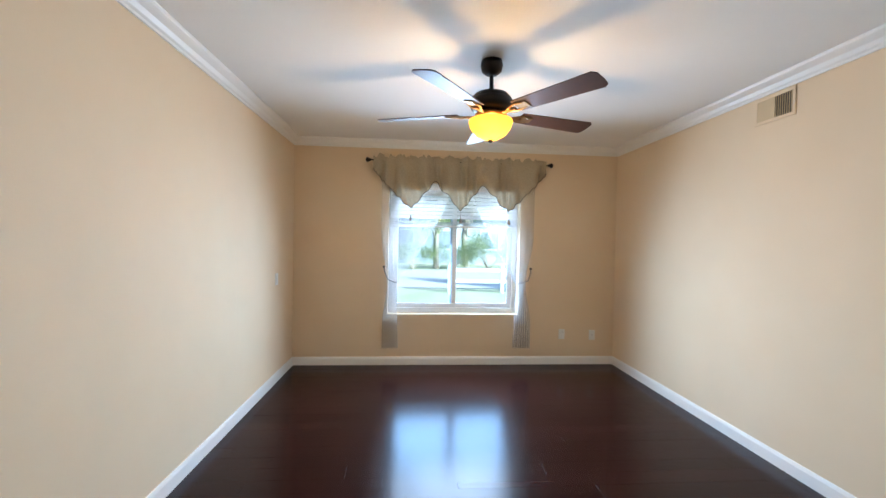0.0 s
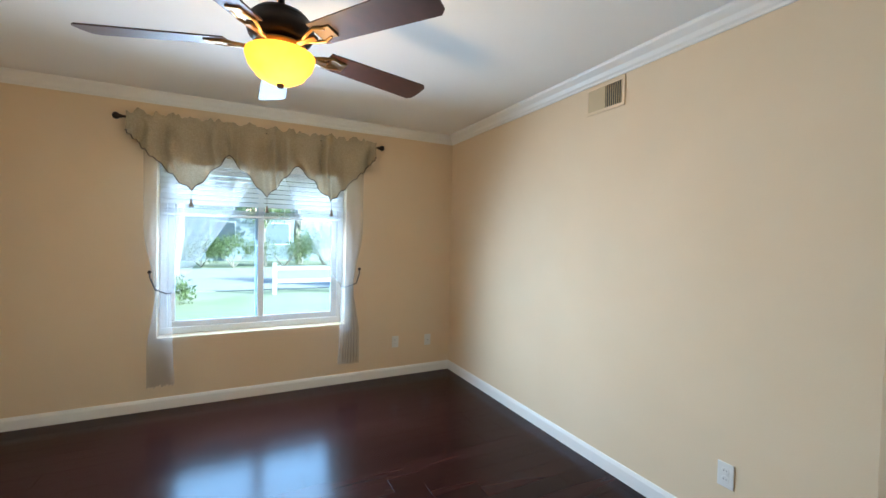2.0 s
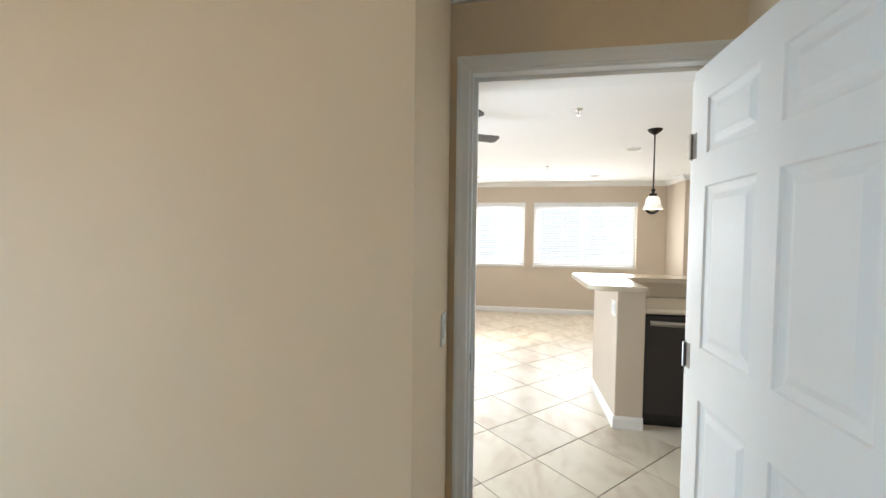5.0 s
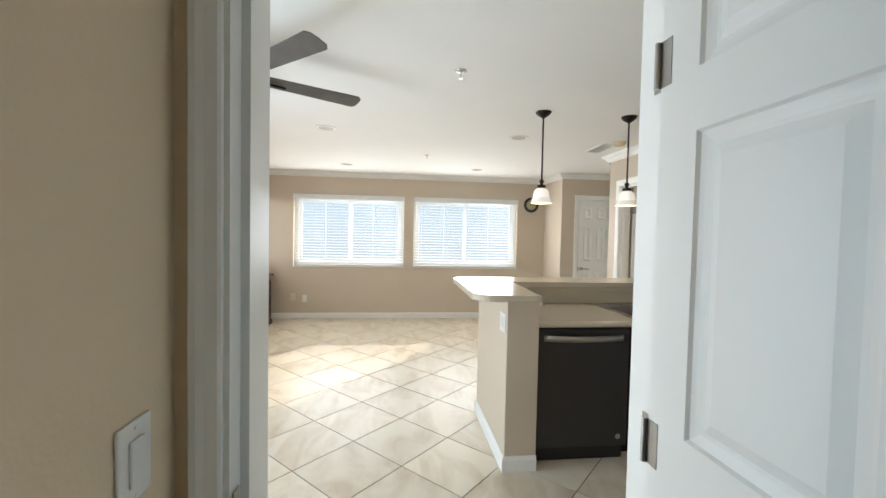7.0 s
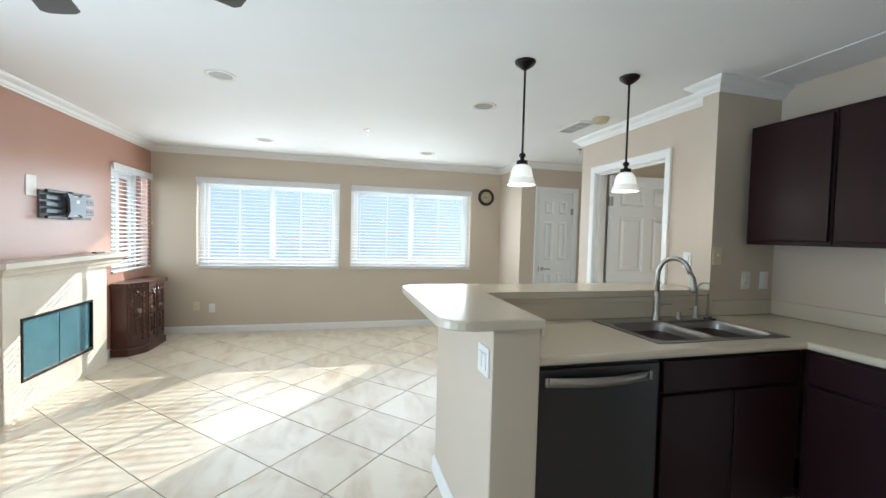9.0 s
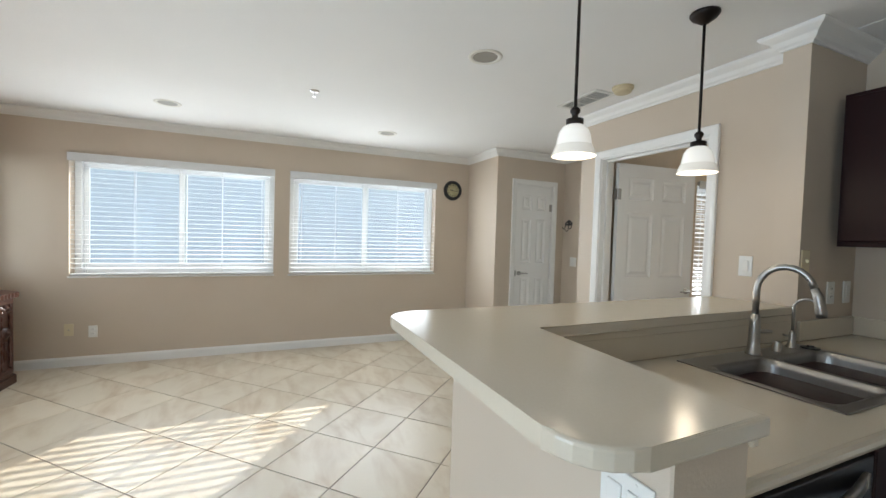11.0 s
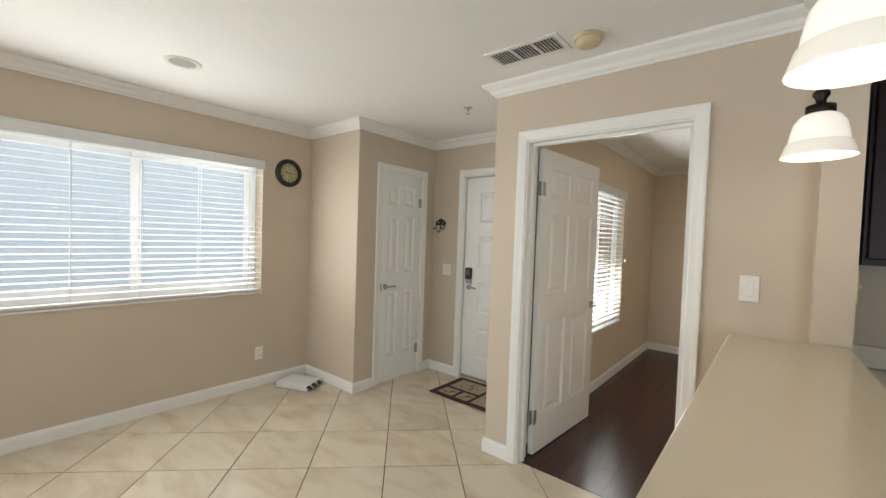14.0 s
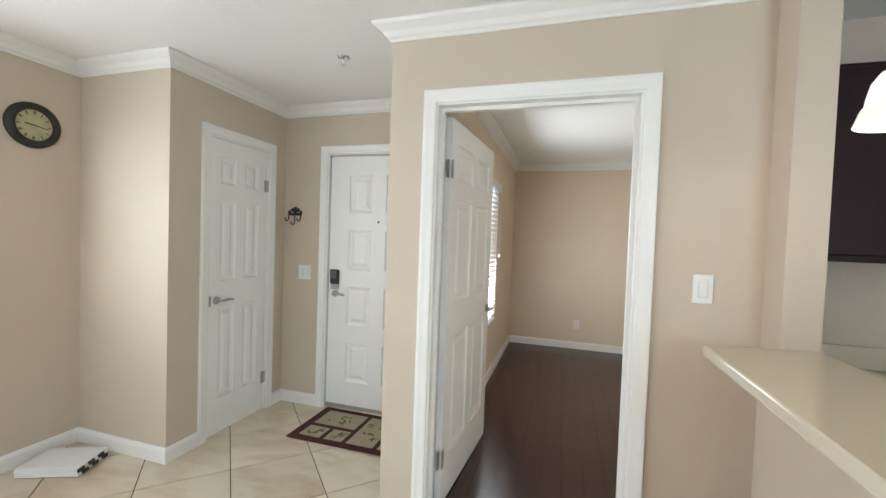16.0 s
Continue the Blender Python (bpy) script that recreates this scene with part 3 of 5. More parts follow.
def blind(name, label, axis, at, a0, a1, z0, z1, inward, pitch=0.046, tilt=4, z_stack=None, slat_w=0.05, slat_paint=None):
    """Horizontal slat blind: valance, slats, cords, bottom rail. Slats centred on plane at."""
    d = thing(name, Matrix.Translation((at, (a0 + a1) / 2, 0)) if axis == "x" else Matrix.Translation(((a0 + a1) / 2, at, 0)) @ pose(0, 0, 0, 0, 0, 90), label, "window blind", "slatted window blinds")
    # local: x is depth (towards the room = k), y runs along the window
    k = inward
    L = (a1 - a0) / 2
    part("valance", box(*sorted((k * 0.030, k * 0.042)), -L - 0.012, L + 0.012, z1 - 0.075, z1 + 0.004, 0.003), SLAT, d, "white valance board")
    part("headrail", box(-0.025, 0.025, -L + 0.004, L - 0.004, z1 - 0.045, z1 - 0.005, 0.002), SLAT, d)
    low = z_stack if z_stack is not None else z0
    part("bottom_rail", box(-0.026, 0.026, -L + 0.005, L - 0.005, low + 0.004, low + 0.024, 0.004), SLAT, d)
    bm = bmesh.new()
    q = 0.0022
    vs = []
    for j in range(5):
        u = (j / 4 - 0.5) * slat_w
        hgt = 0.0015 * (1 - (2 * u / slat_w) ** 2)
        vs.append([bm.verts.new((u, y, hgt + e)) for y in (-L + 0.006, L - 0.006) for e in (0, q)])
    for a, c in zip(vs, vs[1:]):
        bm.faces.new((a[1], c[1], c[3], a[3]))
        bm.faces.new((a[0], a[2], c[2], c[0]))
        bm.faces.new((a[0], c[0], c[1], a[1]))
        bm.faces.new((a[2], a[3], c[3], c[2]))
    bm.faces.new((vs[0][0], vs[0][1], vs[0][3], vs[0][2]))
    bm.faces.new((vs[-1][0], vs[-1][2], vs[-1][3], vs[-1][1]))
    first = part("slat", bm, slat_paint or SLAT, d)
    me, zs, z = first.data, [], z1 - 0.085
    while z > low + (0.04 if z_stack is None else 0.085):
        zs.append(z)
        z -= pitch
    if z_stack is not None:
        for j in range(5):
            same_part("slat", me, d, Matrix.Translation((0, 0, low + 0.028 + 0.0085 * j)) @ pose(0, 0, 0, 0, random.uniform(-2, 2), 0))
    for i, z in enumerate(zs):
        m = Matrix.Translation((0, 0, z)) @ pose(0, 0, 0, 0, k * tilt + random.uniform(-0.8, 0.8), 0)
        if i == 0:
            first.matrix_basis = m
        else:
            same_part("slat", me, d, m)
    n = max(2, round(2 * L / 0.33))
    for i in range(n):
        y = -L + 0.12 + (2 * L - 0.24) * i / (n - 1)
        for u in (-0.0265, 0.0265):
            part("ladder_cord", tube([(u, y, low + 0.02), (u, y, z1 - 0.05)], 0.0024, 5), SLAT, d)
    cord = part("lift_cord", tube([(k * 0.045, -L + 0.03, z1 - 0.08), (k * 0.047, -L + 0.03, (z0 + z1) / 2 - 0.02)], 0.0014, 5), SLAT, d)
    part("cord_tassel", lathe([(0, 0.03), (0.004, 0.028), (0.009, 0.004), (0.008, 0), (0, 0)], 10, m=Matrix.Translation((k * 0.047, -L + 0.03, (z0 + z1) / 2 - 0.045))), PLASTIC, cord)
    return d


def sill(name, axis, at, out, a0, a1, z):
    return setting(link(name, box(*((at, out, a0, a1) if axis == "x" else (a0, a1, at, out)), z - 0.012, z + 0.006, 0.003), TRIM))


for n_, (a_, c_) in ((2, W1), (3, W2)):
    sill("window_sill_%d" % n_, "x", 9.386, 9.47, a_ - 0.01, c_ + 0.01, 0.867)
slider("window_1", "y", 4.70, 0.05, *BW, *BWZ, -1, GLASS_BLUE)
slider("window_2", "x", 9.525, 0.05, *W1, *WZ, -1, screen=True)
slider("window_3", "x", 9.525, 0.05, *W2, *WZ, -1, screen=True)
slider("window_4", "y", 3.245, 0.05, *LW, *WZ, -1)
slider("window_6", "y", 3.245, 0.05, *PD, 0.0, 2.05, -1)
slider("window_5", "x", 7.170, 0.05, *DW, 0.56, 1.97, -1, screen=True)
WHITE_BLIND = "white slatted faux-wood blind, lowered with slats open"
blind("window_blind", WHITE_BLIND, "x", 9.402, W1[0] + 0.01, W1[1] - 0.01, *WZ, -1)
blind("window_blind", WHITE_BLIND, "x", 9.402, W2[0] + 0.01, W2[1] - 0.01, *WZ, -1)
blind("window_blind", "narrow white slatted blind beside the fireplace wall corner", "y", 3.124, LW[0] - 0.01, LW[1] + 0.03, *WZ, -1, tilt=18)
blind("window_blind", "white slatted den blind, lowered with slats open", "x", 7.11, DW[0] + 0.01, DW[1] - 0.01, 0.56, 1.97, -1, tilt=-4)
blind("window_blind", "white slatted bedroom blind pulled half up", "y", 4.66, BW[0] + 0.01, BW[1] - 0.01, *BWZ, -1, pitch=0.042, tilt=50, z_stack=1.55, slat_paint=THIN_SLAT)


# ---------------------------------------------------------------- kitchen
def poly_slab(pts, z0, z1, bevel=0.0, holes=()):
    b = bmesh.new()
    lo, hi = [b.verts.new((x, y, z0)) for x, y in pts], [b.verts.new((x, y, z1)) for x, y in pts]
    n = len(pts)
    for i in range(n):
        b.faces.new((lo[i], lo[(i + 1) % n], hi[(i + 1) % n], hi[i]))
    top, bot = b.faces.new(hi), b.faces.new(lo[::-1])
    if bevel:
        es = [e for e in b.edges if all(v in set(hi) for v in e.verts)] + [e for e in b.edges if all(v in set(lo) for v in e.verts)]
        bmesh.ops.bevel(b, geom=es, offset=bevel, segments=3, affect="EDGES", profile=0.5)
    bmesh.ops.triangulate(b, faces=[f for f in b.faces if len(f.verts) > 4])
    return b


def arc(cx, cy, r, a0, a1, n=6):
    return [(cx + r * math.cos(radians(a0 + (a1 - a0) * i / n)), cy + r * math.sin(radians(a0 + (a1 - a0) * i / n))) for i in range(n + 1)]


pony = thing("half_wall", Matrix(), "tan painted half wall that carries the raised bar", "half wall", kind="structure")
part("wall_panel", box(4.905, 5.63, 0.055, 0.255, 0, 1.03, 0.004), TAN, pony)
part("wall_panel", box(5.60, 5.735, -1.513, 0.2548, 0, 1.0295, 0.004), TAN, pony)
baseboard("baseboard_bar", [(4.905, 0.055), (4.905, 0.255), (5.735, 0.255), (5.735, -1.515)])

bar_pts = [(4.875, 0.055), (5.565, 0.04), (5.575, -1.513), (5.685, -1.49), (5.945, -1.435)] + arc(5.845, 0.35, 0.10, 0, 90, 5) + arc(4.985, 0.345, 0.11, 90, 180, 6)
bar = thing("bar_counter", Matrix(), "glossy beige L-shaped raised bar top over a half wall", "bar counter")
part("bar_top", poly_slab(bar_pts, 1.031, 1.07, 0.008), COUNTER, bar)
part("support_strip", box(5.578, 5.599, -1.51, 0.05, 1.0, 1.030, 0.002), COUNTER, bar)
part("support_strip", box(4.90, 5.578, 0.036, 0.053, 1.0, 1.030, 0.002), COUNTER, bar)
# worktop with a cut-out for the sink
SX, SY = (5.03, 5.535), (-1.44, -0.62)
b = bmesh.new()
for q in ((4.95, 5.60, SY[1] - 0.02, 0.052), (4.95, SX[0] + 0.02, SY[0] + 0.02, SY[1] - 0.02), (SX[1] - 0.02, 5.60, SY[0] + 0.02, SY[1] - 0.02), (4.95, 5.60, -2.05, SY[0] + 0.02), (4.58, 4.95, -2.05, -1.43)):
    box(*q, 0.862, 0.90, bm=b)
bmesh.ops.remove_doubles(b, verts=b.verts, dist=0.0005)
tube([(4.952, 0.05, 0.881), (4.952, -1.425, 0.881)], 0.019, 12, b)
tube([(4.955, -1.432, 0.881), (4.58, -1.432, 0.881)], 0.019, 12, b)
worktop = tagged(link("worktop", b, COUNTER), "beige solid-surface kitchen worktop with rolled front edge", "worktop")
part("backsplash", box(4.58, 5.571, -2.048, -2.03, 0.901, 1.0, 0.004), COUNTER, worktop)
part("backsplash", box(5.555, 5.572, -2.03, -1.52, 0.901, 1.0, 0.004), COUNTER, worktop)
part("backsplash", box(5.585, 5.60, -1.515, 0.05, 0.901, 1.03, 0.003), COUNTER, worktop)


def slab_door(parent, x0, x1, z0, z1, name="door_panel", t=0.02):
    """Flat cabinet front with eased edges in the local xz plane, back at y = 0."""
    b = box(x0, x1, -t, 0, z0, z1, 0.005, 2)
    return part(name, b, CHERRY, parent)


def base_unit(m, w, label, fronts, depth=0.57):
    """Base cabinet; local x along the front, y into the cabinet."""
    c = thing("base_cabinet", m, label, "kitchen cabinet", "base cabinets")
    part("body", box(0.002, w - 0.002, 0.0, depth, 0.10, 0.858), CHERRY, c)
    part("toe_kick", box(0.002, w - 0.002, 0.06, 0.075, 0.0, 0.10), CHERRY, c)
    part("floor_strip", box(0.002, w - 0.002, 0.045, 0.06, 0.0, 0.02, 0.005), mat("pale_floor_strip", (0.62, 0.55, 0.44), 0.5), c)
    for x0, x1, z0, z1 in fronts:
        slab_door(c, x0, x1, z0, z1, "drawer_front" if z1 - z0 < 0.25 else "door")
    return c


base_unit(pose(4.975, -0.565, 0, 0, 0, -90), 0.865, "dark cherry sink base cabinet below the worktop", [(0.02, 0.845, 0.70, 0.845), (0.02, 0.43, 0.12, 0.685), (0.436, 0.845, 0.12, 0.685)])
base_unit(pose(4.97, -1.455, 0, 0, 0, 180), 0.385, "dark cherry corner base cabinet with drawer", [(0.03, 0.375, 0.70, 0.845), (0.03, 0.375, 0.12, 0.685)])

dw = thing("dishwasher", pose(4.962, 0.05, 0, 0, 0, -90), "dark slate-steel dishwasher under the worktop", "dishwasher")
part("body", box(0.006, 0.604, 0.004, 0.57, 0.10, 0.856), BLACK, dw)
part("door", box(0.008, 0.602, -0.014, 0.004, 0.105, 0.845, 0.004, 2), DARKSTEEL, dw)
hb = bmesh.new()
N = 12
pts = [(0.045 + 0.51 * i / N, -0.022 - 0.035 * math.sin(math.pi * i / N), 0.795) for i in range(N + 1)]
rings = []
for x, y, z in pts:
    rings.append([hb.verts.new(p) for p in ((x, y, z - 0.019), (x, y, z + 0.019), (x, y + 0.011, z + 0.017), (x, y + 0.011, z - 0.017))])
for a, c in zip(rings, rings[1:]):
    for i in range(4):
        hb.faces.new((a[i], a[(i + 1) % 4], c[(i + 1) % 4], c[i]))
hb.faces.new(rings[0]), hb.faces.new(rings[-1])
box(0.042, 0.06, -0.025, -0.012, 0.777, 0.813, bm=hb), box(0.543, 0.558, -0.025, -0.012, 0.777, 0.813, bm=hb)
part("handle", hb, STEEL, dw, "curved brushed steel bar handle", True)
part("badge", lathe([(0, 0.002), (0.016, 0.002), (0.018, 0)], 20, m=pose(0.545, -0.014, 0.165, 90)), STEEL, dw, "round metal badge")
part("toe_panel", box(0.008, 0.602, 0.04, 0.055, 0.0, 0.10), BLACK, dw)

rng = thing("range", pose(4.575, -1.405, 0, 0, 0, 180), "white freestanding kitchen range beside the worktop", "range")
ENAMEL = mat("white_enamel", (0.82, 0.82, 0.81), 0.2)
part("body", box(0.0, 0.76, 0.0, 0.62, 0.03, 0.88, 0.006), ENAMEL, rng)
part("cooktop", box(-0.002, 0.762, -0.006, 0.62, 0.88, 0.905, 0.006, 2), ENAMEL, rng)
part("oven_door", box(0.01, 0.75, -0.03, -0.002, 0.22, 0.82, 0.006), ENAMEL, rng)
part("back_panel", box(0.0, 0.76, 0.57, 0.62, 0.905, 1.12, 0.006), ENAMEL, rng)

for i, (x0, w) in enumerate(((5.535, 0.465), (5.065, 0.60), (4.46, 0.60))):
    u = thing("wall_cabinet", pose(x0 + 0.002, -1.76, 0, 0, 0, 180), "dark cherry wall cabinet with flat slab doors", "kitchen cabinet", "wall cabinets")
    part("body", box(0.001, w - 0.001, 0.0, 0.285, 1.37, 2.12), CHERRY, u)
    if w < 0.5:
        slab_door(u, 0.012, w - 0.012, 1.395, 2.10, "door")
    else:
        slab_door(u, 0.02, w / 2 - 0.002, 1.395, 2.10, "door"), slab_door(u, w / 2 + 0.002, w - 0.02, 1.395, 2.10, "door")

# sink
SINKM = mat("satin_sink_steel", (0.34, 0.335, 0.33), 0.34, metal=0.95, scale=50, stretch=(8, 1, 1))
sink = thing("kitchen_sink", pose(0, 0, 0), "double-bowl stainless steel drop-in sink", "sink")
ym = -1.02
bowls = [(5.065, 5.44, ym + 0.015, SY[1] - 0.035), (5.065, 5.44, SY[0] + 0.035, ym - 0.015)]
b = bmesh.new()
xs, ys = sorted({SX[0], SX[1], 5.065, 5.44}), sorted({SY[0], SY[1], *[v for q in bowls for v in q[2:]]})
vv = {(x, y): b.verts.new((x, y, 0.905)) for x in xs for y in ys}
for i in range(len(xs) - 1):
    for j in range(len(ys) - 1):
        cx, cy = (xs[i] + xs[i + 1]) / 2, (ys[j] + ys[j + 1]) / 2
        if not any(q[0] < cx < q[1] and q[2] < cy < q[3] for q in bowls):
            b.faces.new([vv[p] for p in ((xs[i], ys[j]), (xs[i + 1], ys[j]), (xs[i + 1], ys[j + 1]), (xs[i], ys[j + 1]))])
b.normal_update()
bmesh.ops.solidify(b, geom=b.faces[:], thickness=0.004)
part("rim", b, SINKM, sink)


def rounded(x0, x1, y0, y1, r, z, bm, n=5):
    pts = arc(x1 - r, y1 - r, r, 0, 90, n) + arc(x0 + r, y1 - r, r, 90, 180, n) + arc(x0 + r, y0 + r, r, 180, 270, n) + arc(x1 - r, y0 + r, r, 270, 360, n)
    return [bm.verts.new((x, y, z)) for x, y in pts]


for x0, x1, y0, y1 in bowls:
    b = bmesh.new()
    rings = [rounded(x0 - e, x1 + e, y0 - e, y1 + e, r, z, b) for e, r, z in ((0.004, 0.012, 0.9065), (-0.004, 0.055, 0.904), (-0.008, 0.055, 0.88), (-0.018, 0.05, 0.75), (-0.035, 0.045, 0.73))]
    for a, c in zip(rings, rings[1:]):
        for i in range(len(a)):
            b.faces.new((a[i], a[(i + 1) % len(a)], c[(i + 1) % len(c)], c[i]))
    b.faces.new(rings[-1])
    bowl = part("bowl", b, SINKM, sink, "", True)
    part("drain", lathe([(0, 0.003), (0.03, 0.003), (0.042, 0.001), (0.044, 0)], 20, m=Matrix.Translation(((x0 + x1) / 2 + 0.03, (y0 + y1) / 2, 0.7305))), STEEL, bowl)

fa = thing("kitchen_faucet", pose(5.49, -1.03, 0.905), "brushed nickel gooseneck pull-down kitchen faucet", "faucet")
part("base", lathe([(0, 0.0), (0.03, 0.0), (0.03, 0.006), (0.024, 0.012), (0.021, 0.06), (0.019, 0.13), (0.016, 0.17), (0, 0.17)], 20), STEEL, fa, "", True)
neck = [(0, 0, 0.15), (0, 0, 0.26)] + [(-0.085 + 0.085 * math.cos(radians(a)), -0.03 * (1 - math.cos(radians(a))), 0.27 + 0.105 * math.sin(radians(a))) for a in range(0, 166, 15)]
part("spout", tube(neck, 0.0125, 14), STEEL, fa, "", True)
e = Vector(neck[-1])
sp = part("spray_head", tube([e, e + Vector((-0.012, -0.004, -0.03)), e + Vector((-0.022, -0.008, -0.09)), e + Vector((-0.024, -0.009, -0.11))], [0.0135, 0.017, 0.019, 0.017], 14), STEEL, fa, "", True)
part("spray_button", box(e.x - 0.026, e.x - 0.014, e.y - 0.026, e.y - 0.016, e.z - 0.085, e.z - 0.05, 0.003), BLACK, sp)
part("lever", tube([(0, 0, 0.09), (0.0, -0.05, 0.095), (-0.01, -0.10, 0.092)], [0.011, 0.008, 0.006], 10), STEEL, fa, "", True)

ff = thing("filter_faucet", pose(5.50, -1.335, 0.905), "slim brushed nickel drinking-water faucet on the sink rim", "faucet")
part("base", lathe([(0, 0), (0.024, 0), (0.024, 0.004), (0.014, 0.012), (0.013, 0.06), (0.009, 0.075), (0, 0.075)], 16), STEEL, ff, "", True)
part("spout", tube([(0, 0, 0.06), (0, 0, 0.17)] + [(-0.04 + 0.04 * math.cos(radians(a)), -0.03 * (1 - math.cos(radians(a))) / 2, 0.18 + 0.045 * math.sin(radians(a))) for a in range(0, 171, 19)], 0.0062, 10), STEEL, ff, "", True)
part("lever", tube([(0, 0, 0.05), (0.02, 0.03, 0.055)], 0.004, 8), STEEL, ff)
ag = thing("air_gap_cap", pose(5.485, -1.19, 0.905), "small chrome dishwasher air gap cap on the sink rim", "air gap")
part("cap", lathe([(0, 0.045), (0.012, 0.043), (0.016, 0.036), (0.016, 0.004), (0.02, 0), (0, 0)], 16), STEEL, ag, "", True)
st = thing("sink_stopper", pose(5.46, -1.40, 0.905), "black rubber sink stopper beside the faucet", "sink stopper")
part("disc", lathe([(0, 0.014), (0.012, 0.014), (0.014, 0.008), (0.034, 0.006), (0.036, 0), (0, 0)], 18), BLACK, st)


# ---------------------------------------------------------------- wall plates
def plate(name, m, label, kind, w=0.072, h=0.116, material=PLASTIC):
    """Cover plate; local x across, z up, face to -y."""
    d = thing(name, m, label, "switch" if "switch" in name else "outlet" if "outlet" in name else "cover plate")
    part("cover_plate", box(-w / 2, w / 2, -0.006, 0, -h / 2, h / 2, 0.003, 2), material, d)
    n = max(1, round(w / 0.075))
    for i in range(n):
        x = (i - (n - 1) / 2) * 0.046
        if kind == "rocker":
            part("rocker", box(x - 0.0165, x + 0.0165, -0.0105, -0.005, -0.033, 0.033, 0.003, 2), material, d)
            part("screw", lathe([(0, 0.001), (0.003, 0.001), (0.0032, 0)], 8, m=pose(x, -0.006, 0.048, 90)), material, d)
            part("screw", lathe([(0, 0.001), (0.003, 0.001), (0.0032, 0)], 8, m=pose(x, -0.006, -0.048, 90)), material, d)
        elif kind == "duplex":
            for z in (-0.02, 0.02):
                r = part("receptacle", lathe([(0, 0.002), (0.0155, 0.002), (0.017, 0)], 18, m=pose(x, -0.006, z, 90)), material, d)
                for u in (-0.006, 0.006):
                    part("slot", box(x + u - 0.001, x + u + 0.001, -0.0088, -0.0078, z - 0.002, z + 0.006), BLACK, r)
        elif kind == "toggle":
            part("toggle", box(x - 0.005, x + 0.005, -0.018, -0.005, -0.004, 0.012, 0.002), material, d)
        elif kind == "jack":
            part("jack", lathe([(0, 0.006), (0.005, 0.006), (0.006, 0)], 10, m=pose(x, -0.006, 0, 90)), STEEL, d)
    return d


S, N_, E_, W_ = 0, 180, 90, -90      # way the face looks: -y, +y, +x, -x
plate("wall_outlet", pose(2.123, 4.575, 0.35, 0, 0, S), "white duplex outlet on the peach window wall", "duplex")
plate("wall_outlet", pose(2.484, 4.575, 0.34, 0, 0, S), "small white jack plate on the peach window wall", "jack")
plate("wall_outlet", pose(2.74, 1.773, 0.335, 0, 0, W_), "white duplex outlet on the peach side wall", "duplex")
plate("light_switch", pose(-0.92, 4.04, 1.0, 0, 0, E_), "white rocker switch on the peach side wall", "rocker")
plate("light_switch", pose(3.19, 1.28, 1.09, 0, 0, S), "white rocker switch beside the bedroom doorway", "rocker")
plate("light_switch", pose(5.892, -1.66, 1.243, 0, 0, N_), "white rocker switch beside the den doorway", "rocker")
plate("light_switch", pose(8.44, -2.66, 1.085, 0, 0, N_), "double white rocker switch beside the front door", "rocker", 0.116)
plate("wall_outlet", pose(9.40, -1.152, 0.305, 0, 0, W_), "white duplex outlet under the wide window", "duplex")
plate("wall_outlet", pose(9.40, 2.60, 0.355, 0, 0, W_), "ivory jack plate low on the window wall", "jack", material=IVORY)
plate("wall_outlet", pose(9.40, 2.416, 0.33, 0, 0, W_), "white duplex outlet low on the window wall", "duplex")
plate("wall_outlet", pose(7.33, 3.12, 1.68, 0, 0, S), "white cover plate above the television bracket", "blank", 0.11, 0.16)
plate("wall_outlet", pose(6.70, 3.12, 0.30, 0, 0, S), "white duplex outlet beside the fireplace", "duplex")
plate("light_switch", pose(5.573, -1.56, 1.29, 0, 0, W_), "ivory toggle switch on the kitchen pilaster", "toggle", material=IVORY)
plate("wall_outlet", pose(5.573, -1.81, 1.13, 0, 0, W_), "white duplex outlet above the backsplash", "duplex")
plate("light_switch", pose(5.573, -1.97, 1.13, 0, 0, W_), "white rocker switch above the backsplash", "rocker")
plate("wall_outlet", pose(4.95, -2.05, 1.13, 0, 0, N_), "white duplex outlet on the kitchen wall", "duplex")
plate("light_switch", pose(4.99, 0.255, 0.89, 0, 0, N_), "double white rocker switch on the half wall", "rocker", 0.116)
plate("wall_outlet", pose(6.227, -5.39, 0.32, 0, 0, N_), "white duplex outlet on the den back wall", "duplex")


# ---------------------------------------------------------------- fireplace side
MANTEL = mat("cream_mantel_paint", (0.76, 0.70, 0.60), 0.45, scale=6)
fp = thing("fireplace", Matrix(), "cream fireplace surround with moulded mantel shelf and glass front", "fireplace")
FX, FZ = (7.07, 7.95), (0.22, 0.69)
part("surround", grid_slab("y", 3.035, 0.085, 7.02, 8.20, 0, 1.0, [(*FX, *FZ)]), MANTEL, fp)
part("pilaster", box(6.86, 7.02, 3.0, 3.12, 0.0, 1.0, 0.004), MANTEL, fp)
MZ = 0.99
prof = [(0.0, 0.0), (0.012, 0.0), (0.016, 0.02), (0.03, 0.035), (0.034, 0.055), (0.06, 0.075), (0.085, 0.088), (0.085, 0.125), (0.0, 0.125)]
bm_m = sweep([(8.32, 3.12, MZ), (8.32, 3.0, MZ), (6.85, 3.0, MZ), (6.85, 3.12, MZ)][::-1], [(-a, h) for a, h in prof], UP)
box(6.85, 8.32, 3.0, 3.12, MZ, MZ + 0.125, bm=bm_m)
part("mantel_shelf", bm_m, MANTEL, fp)
b = bmesh.new()
